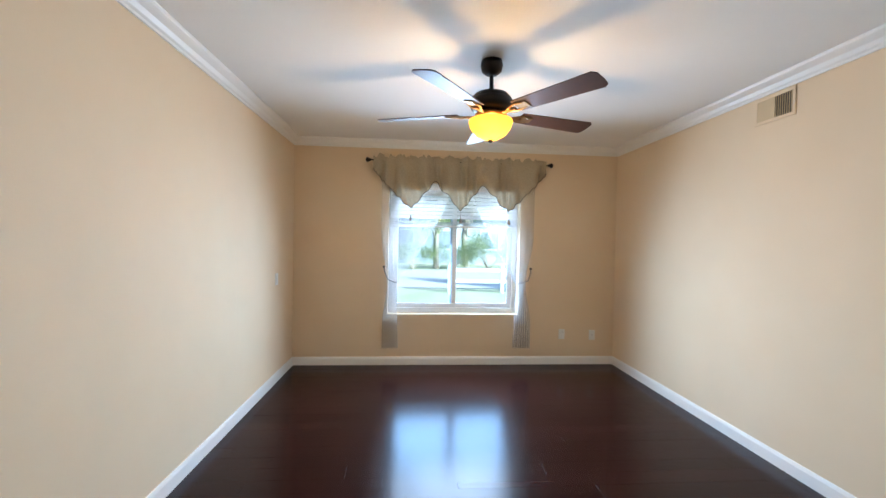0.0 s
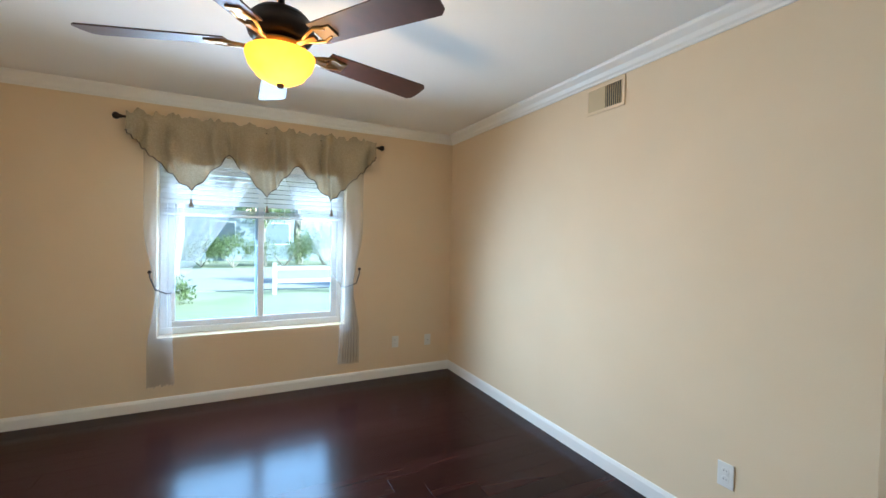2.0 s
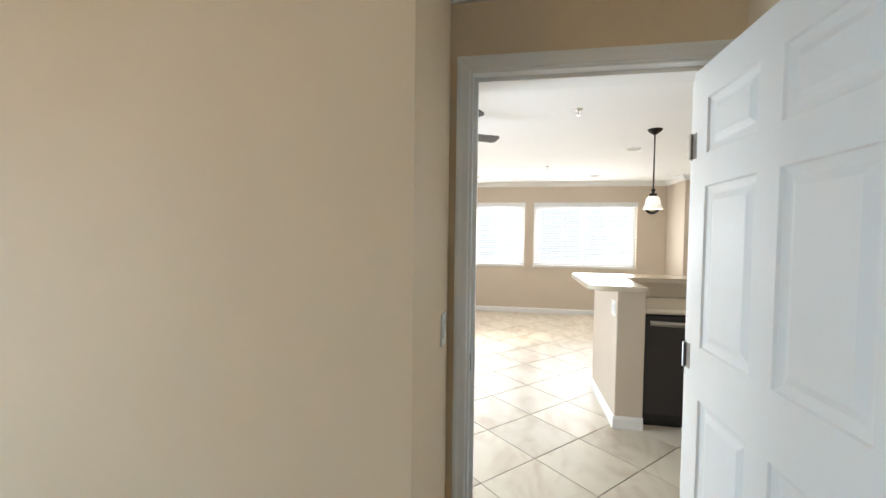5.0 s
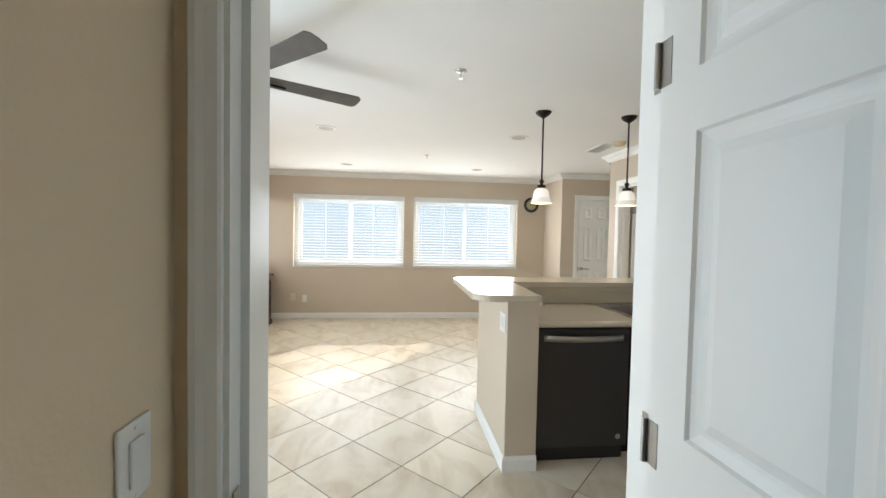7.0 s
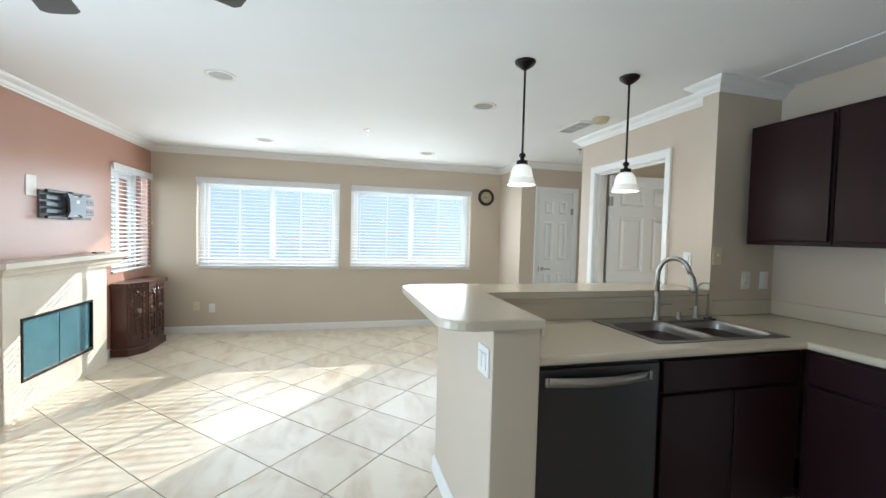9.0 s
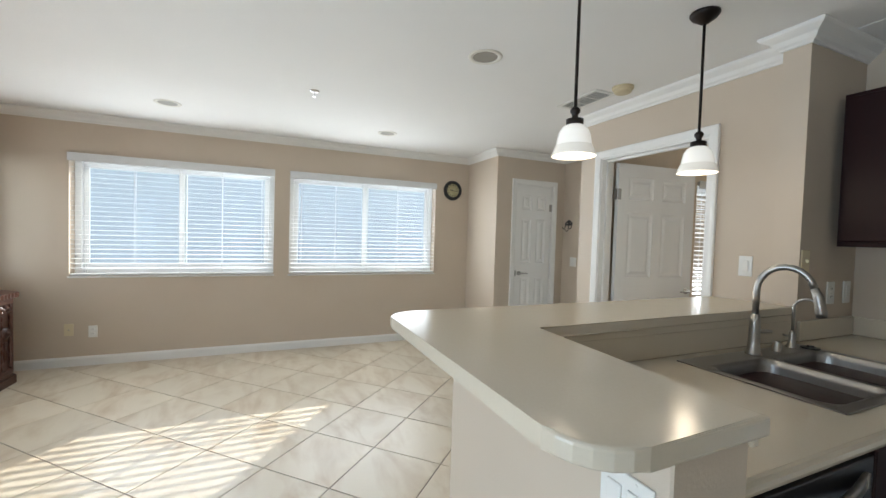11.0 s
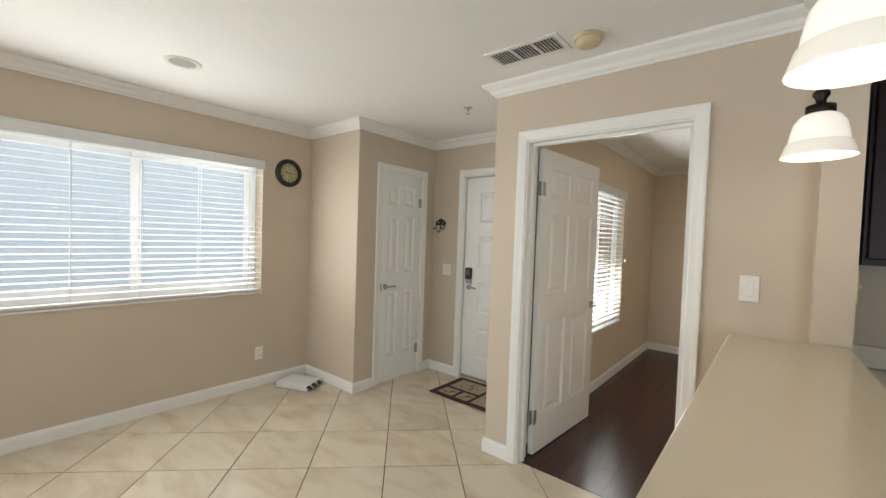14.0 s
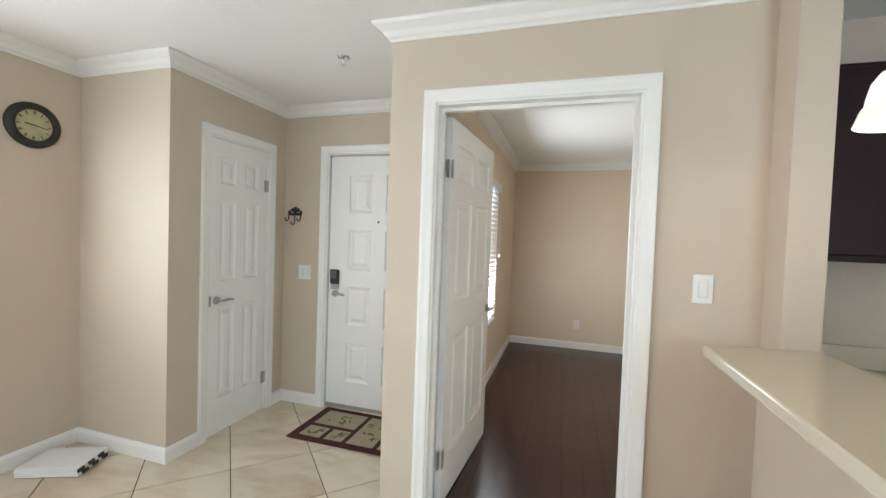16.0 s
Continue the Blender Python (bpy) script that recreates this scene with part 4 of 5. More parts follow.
for q in ((FX[0], FX[1], FZ[0], FZ[0] + 0.018), (FX[0], FX[1], FZ[1] - 0.018, FZ[1]), (FX[0], FX[0] + 0.014, FZ[0] + 0.018, FZ[1] - 0.018), (FX[1] - 0.014, FX[1], FZ[0] + 0.018, FZ[1] - 0.018)):
    box(q[0], q[1], 3.022, 3.05, q[2], q[3], 0.002, 1, b)
part("metal_frame", b, BRONZE, fp, "thin dark metal frame")
TEAL = mat("teal_fire_glass", (0.10, 0.24, 0.29), 0.12, second=(0.07, 0.18, 0.23), scale=3.0, coat=0.4)
for i in range(4):
    x0 = FX[0] + 0.014 + (FX[1] - FX[0] - 0.028) * i / 4
    part("glass_panel", box(x0 + 0.001, x0 + (FX[1] - FX[0] - 0.028) / 4 - 0.001, 3.040 + 0.004 * (i % 2), 3.046 + 0.004 * (i % 2), FZ[0] + 0.016, FZ[1] - 0.016, 0.001), TEAL, fp, "teal smoked glass panel")
part("firebox", box(FX[0], FX[1], 3.056, 3.118, FZ[0], FZ[1]), BLACK, fp)
part("bottom_louvre", box(FX[0] + 0.02, FX[1] - 0.02, 3.03, 3.036, FZ[0] + 0.02, FZ[0] + 0.026), STEEL, fp)
tagged(link("remote_control", box(8.02, 8.17, 3.03, 3.07, 1.116, 1.131, 0.004, 2), BLACK), "black remote control lying on the mantel shelf", "remote control")

BRK = mat("grey_powder_coat", (0.135, 0.155, 0.175), 0.45, metal=0.4)
br = thing("television_bracket", pose(7.70, 3.12, 1.545), "grey steel swing-arm television wall bracket without screen", "television bracket")
part("wall_plate", box(-0.30, 0.02, -0.012, 0, -0.11, 0.11, 0.003), BRK, br)
b = bmesh.new()
for z in (0.105, -0.105):
    box(-0.31, 0.27, -0.075, -0.05, z - 0.012, z + 0.012, 0.003, 1, b)
part("rail", b, BLACK, br)
for z in (-0.055, 0.0, 0.055):
    part("arm", box(-0.29, -0.04, -0.055, -0.014, z - 0.019, z + 0.019, 0.004), BRK, br)
b = bmesh.new()
pts = [(-0.12, -0.10), (-0.07, -0.10), (-0.03, -0.075), (0.05, -0.075), (0.09, -0.10), (0.13, -0.10), (0.13, 0.10), (0.09, 0.10), (0.05, 0.075), (-0.03, 0.075), (-0.07, 0.10), (-0.12, 0.10), (-0.09, 0.05), (-0.085, -0.05)]
vs = [[b.verts.new((x, y, z)) for x, z in pts] for y in (-0.105, -0.085)]
b.faces.new(vs[0]), b.faces.new(vs[1][::-1])
for i in range(len(pts)):
    b.faces.new((vs[0][i], vs[0][(i + 1) % len(pts)], vs[1][(i + 1) % len(pts)], vs[1][i]))
fpz = part("face_plate", b, BRK, br)
part("sticker", box(-0.01, 0.035, -0.108, -0.105, 0.02, 0.05), PLASTIC, fpz)
for z in (-0.045, 0.045):
    part("tilt_arm", box(0.13, 0.27, -0.098, -0.082, z - 0.03, z + 0.03, 0.004), BRK, br)
    for x in (0.165, 0.225):
        part("slot", box(x - 0.015, x + 0.015, -0.101, -0.098, z - 0.009, z + 0.009), BLACK, br)
part("pivot", lathe([(0.024, -0.12), (0.024, 0.12), (0, 0.12)], 14, m=pose(-0.03, -0.07, 0)), BLACK, br)

# carved console cabinet
WOOD = mat("reddish_brown_carved_wood", (0.088, 0.030, 0.018), 0.33, second=(0.048, 0.015, 0.010), scale=6, detail=8, stretch=(5, 5, 0.7), coat=0.2)
cb = thing("carved_cabinet", Matrix(), "reddish-brown carved wooden demilune cabinet with scalloped top", "cabinet")
CP = [(8.43, 3.105), (8.43, 2.965), (8.60, 2.845), (9.015, 2.835), (9.15, 2.965), (9.15, 3.105)]
cx = 8.80


def grown(pts, d):
    return [(x + d * (1 if x > cx else -1), y - d if y < 3.1 else y) for x, y in pts]


part("plinth", poly_slab(grown(CP, 0.018), 0.0, 0.075, 0.006), WOOD, cb)
part("body", poly_slab(CP, 0.075, 0.735), WOOD, cb)
b = bmesh.new()
ring = []
for (x0, y0), (x1, y1) in zip(grown(CP, 0.03), grown(CP, 0.03)[1:]):
    k = max(2, round(math.hypot(x1 - x0, y1 - y0) / 0.012))
    L = math.hypot(x1 - x0, y1 - y0)
    for i in range(k):
        s = i / k
        o = 0.006 * abs(math.sin(math.pi * s * L / 0.045))
        nx, ny = (y1 - y0) / L, -(x1 - x0) / L
        ring.append((x0 + s * (x1 - x0) - o * nx, y0 + s * (y1 - y0) - o * ny))
ring.append(grown(CP, 0.03)[-1])
part("scalloped_top", poly_slab(ring, 0.735, 0.78, 0.006), WOOD, cb, "scalloped dark wooden top")
for (x0, y0), (x1, y1) in zip(CP[1:], CP[2:4] + CP[4:5]):
    L = math.hypot(x1 - x0, y1 - y0)
    m = pose(x0, y0, 0, 0, 0, math.degrees(math.atan2(y1 - y0, x1 - x0)))
    n = 1 if L < 0.25 else 2
    for i in range(n):
        a, c = L * i / n + 0.012, L * (i + 1) / n - 0.012
        f = bmesh.new()
        for p, q, r, s in ((a, c, 0.10, 0.14), (a, c, 0.69, 0.732), (a, a + 0.022, 0.14, 0.69), (c - 0.022, c, 0.14, 0.69)):
            box(p, q, -0.012, 0.0, r, s, 0.003, 1, f)
        d = part("carved_door" if n == 2 else "carved_side", f.copy(), WOOD, cb)
        f.free()
        d.data.transform(m)
        # turned half columns, rosette and drop ornaments
        mid = (a + c) / 2
        for u in (a + 0.03, c - 0.03):
            prof2 = [(0.0, 0.15)] + [(0.012 + 0.006 * math.sin(k * 1.6), 0.15 + 0.53 * k / 30) for k in range(31)] + [(0.0, 0.69)]
            part("turned_column", lathe(prof2, 8, m=m @ Matrix.Translation((u, -0.004, 0))), WOOD, d, "", True)
        part("rosette", lathe([(0, 0.034), (0.016, 0.031), (0.024, 0.020), (0.040, 0.022), (0.050, 0.010), (0.056, 0.0)], 8, m=m @ pose(mid, 0, 0.45, 90)), WOOD, d, "", True)
        part("drop_ornament", lathe([(0, 0.0), (0.016, 0.03), (0.02, 0.08), (0.012, 0.13), (0.018, 0.17), (0.0, 0.19)], 8, m=m @ Matrix.Translation((mid, 0, 0.20))), WOOD, d, "", True)
        for k in range(5):
            part("leaf_carving", lathe([(0, 0.022), (0.012, 0.018), (0.022, 0.008), (0.024, 0)], 7, m=m @ pose(a + 0.03 + (c - a - 0.06) * k / 4, 0, 0.668 - 0.022 * abs(k - 2), 90)), WOOD, d, "", True)


# ---------------------------------------------------------------- ceiling fans
def blade_mesh(r0, r1, w0, w1, t=0.006, arch=0.0):
    b = bmesh.new()
    out = [(r0, -w0 / 2), (r0 + 0.02, -w0 / 2), (r1 - 0.02, -w1 / 2), (r1, -w1 / 2 + 0.02), (r1 + 0.004, 0), (r1, w1 / 2 - 0.02), (r1 - 0.02, w1 / 2), (r0 + 0.02, w0 / 2), (r0, w0 / 2)]
    lo, hi = [b.verts.new((x, y, -t / 2)) for x, y in out], [b.verts.new((x, y, t / 2)) for x, y in out]
    b.faces.new(lo[::-1]), b.faces.new(hi)
    for i in range(len(out)):
        b.faces.new((lo[i], lo[(i + 1) % len(out)], hi[(i + 1) % len(out)], hi[i]))
    return b


FANWOOD = mat("dark_walnut_blade", (0.075, 0.030, 0.020), 0.42, second=(0.040, 0.016, 0.011), scale=5, detail=7, stretch=(3, 3, 3))
GREYWOOD = mat("grey_weathered_blade", (0.115, 0.108, 0.10), 0.5, second=(0.06, 0.057, 0.055), scale=7, detail=8)
fan = thing("ceiling_fan", pose(0.847, 2.50, 0), "dark bronze five-blade ceiling fan with lit amber bowl light", "ceiling fan")
part("canopy", lathe([(0, HB), (0.062, HB), (0.068, HB - 0.03), (0.06, HB - 0.065), (0.035, HB - 0.085), (0.016, HB - 0.09), (0, HB - 0.09)], 24), BRONZE, fan, "", True)
part("downrod", lathe([(0.013, HB - 0.085), (0.013, 2.33), (0.028, 2.325), (0.03, 2.31), (0, 2.31)], 16), BRONZE, fan, "", True)
part("motor_housing", lathe([(0, 2.315), (0.05, 2.312), (0.10, 2.295), (0.122, 2.27), (0.122, 2.262), (0.128, 2.26), (0.128, 2.225), (0.12, 2.205), (0.095, 2.19), (0, 2.19)], 32), BRONZE, fan, "", True)
part("light_fitter", lathe([(0, 2.19), (0.062, 2.19), (0.098, 2.176), (0.098, 2.168), (0.05, 2.16), (0.03, 2.152), (0.012, 2.148), (0.012, 2.13), (0, 2.13)], 28), mat("antique_brass", (0.32, 0.19, 0.08), 0.35, metal=1.0), fan, "antique brass light fitter", True)
AMBER = cloth("amber_alabaster_glass", (0.84, 0.46, 0.10), (0.74, 0.36, 0.06), 0.02, 0.8, 9)
bowl = part("glass_bowl", lathe([(0.132, 2.14), (0.135, 2.13), (0.122, 2.09), (0.09, 2.05), (0.05, 2.028), (0.012, 2.02)], 28), AMBER, fan, "glowing amber alabaster glass bowl", True)
part("finial", lathe([(0, 2.003), (0.008, 2.004), (0.014, 2.012), (0.016, 2.02), (0.012, 2.026), (0, 2.026)], 14), BRONZE, bowl)
for ang in (0, 120, 240):
    part("bowl_arm", tube([(0.01 * math.cos(radians(ang)), 0.01 * math.sin(radians(ang)), 2.155), (0.134 * math.cos(radians(ang)), 0.134 * math.sin(radians(ang)), 2.14)], 0.004, 6), MATS["antique_brass"], bowl)
blade0 = blade_mesh(0.20, 0.725, 0.115, 0.145)
first = None
for k in range(5):
    a = -55 + 72 * k
    m = pose(0, 0, 2.18, 0, 0, a) @ pose(0, 0, 0, -12, 0, 0)
    if first is None:
        first = part("blade", blade0, FANWOOD, fan, "dark walnut fan blade")
        first.matrix_basis = m
        ib = box(0.10, 0.20, -0.012, 0.012, -0.022, -0.008, 0.003)
        for s in (-1, 1):
            tube([(0.12, 0.0, -0.014), (0.17, s * 0.022, -0.012), (0.215, s * 0.036, -0.008), (0.26, s * 0.02, -0.007)], 0.007, 8, ib)
        box(0.21, 0.285, -0.03, 0.03, -0.0105, -0.0035, 0.002, 1, ib)
        iron = part("blade_iron", ib, MATS["antique_brass"], first, "ornate brass blade bracket")
    else:
        bl = same_part("blade", first.data, fan, m)
        same_part("blade_iron", iron.data, bl, Matrix())

lf = thing("ceiling_fan", pose(4.83, 1.77, 0), "black low-profile ceiling fan with grey blades and white dome", "ceiling fan")
part("canopy", lathe([(0, H), (0.09, H), (0.095, H - 0.03), (0.085, H - 0.06), (0.03, H - 0.075), (0.03, H - 0.12), (0, H - 0.12)], 24), BLACK, lf, "", True)
part("motor_housing", lathe([(0, 2.315), (0.085, 2.312), (0.115, 2.295), (0.118, 2.28), (0.118, 2.155), (0.112, 2.145), (0, 2.145)], 32), BLACK, lf, "", True)
part("light_dome", lathe([(0.113, 2.146), (0.116, 2.138), (0.108, 2.11), (0.08, 2.08), (0.04, 2.063), (0, 2.058)], 28), mat("white_opal_dome", (0.82, 0.82, 0.84), 0.3), lf, "unlit white opal dome", True)
lb = blade_mesh(0.13, 0.69, 0.095, 0.125)
g0 = None
for k in range(5):
    a = 12.0 + 72 * k - 72
    m = pose(0, 0, 2.235, 0, 0, a) @ pose(0, 0, 0, -12, 0, 0)
    if g0 is None:
        g0 = part("blade", lb, GREYWOOD, lf, "grey weathered-wood fan blade")
        g0.matrix_basis = m
        gi = part("blade_bracket", box(0.10, 0.26, 0.012, 0.034, -0.012, -0.003, 0.002), BLACK, g0)
    else:
        same_part("blade_bracket", gi.data, same_part("blade", g0.data, lf, m), Matrix())

# ---------------------------------------------------------------- pendants and ceiling fittings
OPAL = glow("lit_opal_glass", (1.0, 0.95, 0.88), 0.15, (0.85, 0.84, 0.80))
OPAL_RIM = glow("lit_opal_rim", (1.0, 0.93, 0.83), 0.10, (0.82, 0.80, 0.74))
pend = thing("pendant_lamp", pose(5.73, -0.236, H), "dark bronze stem pendant with lit white bell glass", "pendant lamp", "pendants over the bar")
part("canopy", lathe([(0, 0), (0.062, 0), (0.062, -0.008), (0.052, -0.022), (0.024, -0.042), (0.012, -0.05), (0, -0.05)], 24), BRONZE, pend, "", True)
part("stem", tube([(0, 0, -0.045), (0, 0, -0.553)], 0.0065, 10), BRONZE, pend, "", True)
part("socket", lathe([(0, -0.538), (0.012, -0.54), (0.019, -0.548), (0.019, -0.558), (0.012, -0.568), (0.012, -0.58), (0.033, -0.586), (0.033, -0.613), (0, -0.613)], 20), BRONZE, pend, "", True)
shade = part("shade", lathe([(0.031, -0.608), (0.045, -0.616), (0.058, -0.636), (0.065, -0.668), (0.068, -0.69)], 28), OPAL, pend, "lit white opal bell glass", True)
part("rim", lathe([(0.0685, -0.688), (0.073, -0.693), (0.082, -0.722), (0.0845, -0.729), (0.082, -0.729), (0.069, -0.696)], 28), OPAL_RIM, shade, "softly lit frosted glass rim", True)
part("bulb", lathe([(0, -0.72), (0.018, -0.715), (0.027, -0.696), (0.024, -0.673), (0.012, -0.648), (0.012, -0.616)], 16), glow("lit_bulb_white", (1.0, 0.93, 0.82), 1.4), shade, "lit round bulb", True)
copy_thing(pend, pose(5.73, -0.966, H))
for y in (-0.236, -0.966):
    bulb("pendant_bulb", 5.73, y, H - 0.765, 0.5, (1.0, 0.85, 0.66), 0.04)

CANW = mat("white_can_trim", (0.78, 0.75, 0.68), 0.4)
can = thing("recessed_light", pose(6.565, 1.606, H), "unlit recessed ceiling light with cream trim ring", "recessed light", "recessed ceiling lights")
part("trim_ring", lathe([(0.072, 0.0), (0.074, -0.003), (0.095, -0.006), (0.10, -0.003), (0.10, 0.0)], 28), CANW, can, "", True)
part("baffle", lathe([(0.072, -0.003), (0.06, -0.0015), (0.0, -0.0012)], 28), mat("grey_can_lamp", (0.33, 0.31, 0.27), 0.5), can, "grey lamp face", True)
for x, y in ((6.58, -0.294), (8.57, 1.655), (8.61, -0.27)):
    copy_thing(can, pose(x, y, H))

spr = thing("fire_sprinkler", pose(5.04, 0.545, H), "small chrome pendent fire sprinkler on the ceiling", "fire sprinkler", "ceiling sprinklers")
part("escutcheon", lathe([(0, 0), (0.036, 0), (0.036, -0.003), (0.02, -0.012), (0.008, -0.014), (0, -0.014)], 20), mat("chrome", (0.7, 0.7, 0.7), 0.15, metal=1.0), spr, "", True)
b = tube([(0, 0, -0.012), (0, 0, -0.03)], 0.005, 8)
for s in (-1, 1):
    tube([(0, 0, -0.014), (s * 0.013, 0, -0.024), (s * 0.012, 0, -0.036), (0, 0, -0.045)], 0.002, 6, b)
part("frame", b, MATS["chrome"], spr)
part("deflector", lathe([(0, -0.045), (0.014, -0.046), (0.014, -0.048), (0, -0.049)], 14), MATS["chrome"], spr)
for x, y in ((7.66, 0.556), (7.672, -1.90)):
    copy_thing(spr, pose(x, y, H))

vent = thing("ceiling_vent", pose(6.87, -1.322, H), "white ceiling air register with angled louvres", "air vent")
b = bmesh.new()
for q in ((-0.21, 0.21, -0.10, -0.072), (-0.21, 0.21, 0.072, 0.10), (-0.21, -0.182, -0.072, 0.072), (0.182, 0.21, -0.072, 0.072), (-0.066, -0.054, -0.072, 0.072), (0.054, 0.066, -0.072, 0.072)):
    box(*q, -0.008, 0.0, 0.002, 1, b)
part("frame", b, PLASTIC, vent)
part("backing", box(-0.185, 0.185, -0.075, 0.075, -0.002, -0.001), BLACK, vent)
sl = part("slat", box(-0.001, 0.001, -0.072, 0.072, -0.007, -0.0025), PLASTIC, vent)
sl.matrix_basis = pose(-0.175, 0, 0)
for k in range(1, 21):
    x = -0.175 + 0.0174 * k
    if abs(abs(x) - 0.06) > 0.007:
        same_part("slat", sl.data, vent, Matrix.Translation((x, 0, 0)))
sm = thing("smoke_detector", pose(6.555, -1.36, H), "yellowed round plastic smoke detector on the ceiling", "smoke detector")
part("base", lathe([(0, 0), (0.07, 0), (0.07, -0.012), (0.066, -0.015), (0, -0.015)], 28), mat("yellowed_plastic", (0.62, 0.53, 0.34), 0.5), sm, "", True)
part("cover", lathe([(0.058, -0.015), (0.058, -0.03), (0.05, -0.04), (0.02, -0.043), (0, -0.043)], 28), MATS["yellowed_plastic"], sm, "", True)

wv = thing("wall_vent", pose(2.74, 2.545, 2.318, 0, 0, -90), "painted wall air register with half of its louvres open", "air vent")
b = bmesh.new()
for q in ((-0.15, 0.15, -0.09, -0.068), (-0.15, 0.15, 0.068, 0.09), (-0.15, -0.128, -0.068, 0.068), (0.128, 0.15, -0.068, 0.068)):
    box(q[0], q[1], -0.008, 0, q[2], q[3], 0.002, 1, b)
part("frame", b, PEACH, wv)
part("backing", box(-0.13, 0.13, -0.003, -0.001, -0.07, 0.07), BLACK, wv)
part("damper", box(-0.128, 0.005, -0.006, -0.0035, -0.068, 0.068), mat("tan_register", (0.60, 0.46, 0.28), 0.5), wv, "closed tan damper half")
s0 = part("slat", box(-0.0022, 0.0022, -0.008, -0.0035, -0.068, 0.068), MATS["tan_register"], wv)
s0.matrix_basis = pose(0.015, 0, 0)
for k in range(1, 8):
    same_part("slat", s0.data, wv, Matrix.Translation((0.015 + 0.0155 * k, 0, 0)))

# ---------------------------------------------------------------- wall clock, hooks, mat, papers
ck = thing("wall_clock", pose(9.398, -1.402, 1.975, 0, 0, -90), "round wall clock with broad black rim and parchment face", "clock")
CLK = pose(0, 0, 0, 90)
part("rim", lathe([(0.088, 0.0), (0.088, 0.022), (0.096, 0.03), (0.115, 0.028), (0.128, 0.018), (0.131, 0.0)], 40, m=CLK), BLACK, ck, "broad glossy black rim", True)
part("face", lathe([(0, 0.012), (0.09, 0.012), (0.09, 0.0)], 36, m=CLK), mat("parchment_face", (0.50, 0.46, 0.28), 0.5, second=(0.38, 0.34, 0.19), scale=18), ck, "mottled parchment face")
for h, txt in enumerate(("12", "1", "2", "3", "4", "5", "6", "7", "8", "9", "10", "11")):
    a = radians(30 * h)
    nb = box(-0.0022, 0.0022, -0.0135, -0.0125, -0.009, 0.009)
    if h in (0, 10, 11, 6, 7, 8):
        box(0.004, 0.0075, -0.0135, -0.0125, -0.009, 0.009, bm=nb)
    part("numeral", nb, BLACK, ck).matrix_basis = pose(0.072 * math.sin(a), 0, 0.072 * math.cos(a), 0, math.degrees(a), 0)
for nm, L, w, ang in (("hour_hand", 0.045, 0.0035, 278), ("minute_hand", 0.066, 0.0025, 99)):
    part(nm, box(-w, w, -0.0165, -0.0145, -0.008, L), BLACK, ck).matrix_basis = pose(0, 0, 0, 0, ang, 0)

hk = thing("coat_hook", pose(8.545, -2.66, 1.555, 0, 0, 180) @ Matrix.Scale(1.35, 4), "black wrought iron triple coat hook with scroll top", "coat hook")
b = box(-0.05, 0.05, -0.006, 0, -0.008, 0.010, 0.003)
for x, z, r in ((0, 0.034, 0.013), (-0.02, 0.026, 0.012), (0.02, 0.026, 0.012), (-0.04, 0.014, 0.010), (0.04, 0.014, 0.010), (0, 0.016, 0.014)):
    lathe([(0, 0.01), (r * 0.6, 0.009), (r, 0.0)], 10, b, pose(x, 0, z, 90))
part("backplate", b, BLACK, hk, "", True)
for x, dz in ((-0.042, 0.0), (0.0, -0.022), (0.042, 0.0)):
    part("hook", tube([(x, -0.005, 0.0), (x, -0.007, -0.022 + dz), (x, -0.014, -0.038 + dz), (x, -0.027, -0.042 + dz), (x, -0.038, -0.034 + dz), (x, -0.04, -0.022 + dz)], 0.0035, 8), BLACK, hk)

MX0, MX1, MY0, MY1 = 7.30, 8.195, -2.655, -2.15
MAROON = mat("maroon_mat_pile", (0.075, 0.014, 0.014), 0.95, second=(0.045, 0.010, 0.010), scale=120, bump=0.5, bump_scale=400)
BEIGE = mat("beige_mat_pile", (0.42, 0.36, 0.26), 0.95, second=(0.33, 0.28, 0.19), scale=90, bump=0.5, bump_scale=400)
OLIVE = mat("olive_mat_motif", (0.16, 0.13, 0.07), 0.95, second=(0.10, 0.09, 0.05), scale=60)
rug = thing("door_mat", pose(0, 0, 0.0045), "maroon and beige door mat with leaf squares before the front door", "door mat")
part("pile_base", box(MX0, MX1, MY0, MY1, 0, 0.007, 0.003), MAROON, rug)
cells = [(7.80, 8.13, -2.60, -2.385), (7.97, 8.13, -2.345, -2.205), (7.80, 7.935, -2.345, -2.205), (7.57, 7.765, -2.60, -2.205), (7.365, 7.535, -2.60, -2.42), (7.365, 7.535, -2.385, -2.205)]
rnd = random.Random(4)
for x0, x1, y0, y1 in cells:
    sq = part("woven_square", box(x0, x1, y0, y1, 0.0066, 0.0082), BEIGE, rug, "beige woven square")
    for k in range(9):
        c = Vector(((x0 + x1) / 2 + rnd.uniform(-0.28, 0.28) * (x1 - x0), (y0 + y1) / 2 + rnd.uniform(-0.28, 0.28) * (y1 - y0), 0.0))
        lb2 = lathe([(0, 0.0094), (0.011, 0.0092), (0.013, 0.008)], 7, None, Matrix.Translation(c) @ pose(0, 0, 0, 0, 0, rnd.uniform(0, 180)) @ Matrix.Diagonal((rnd.uniform(1.2, 2.4), rnd.uniform(0.5, 0.8), 1, 1)))
        part("leaf_motif", lb2, OLIVE, sq)

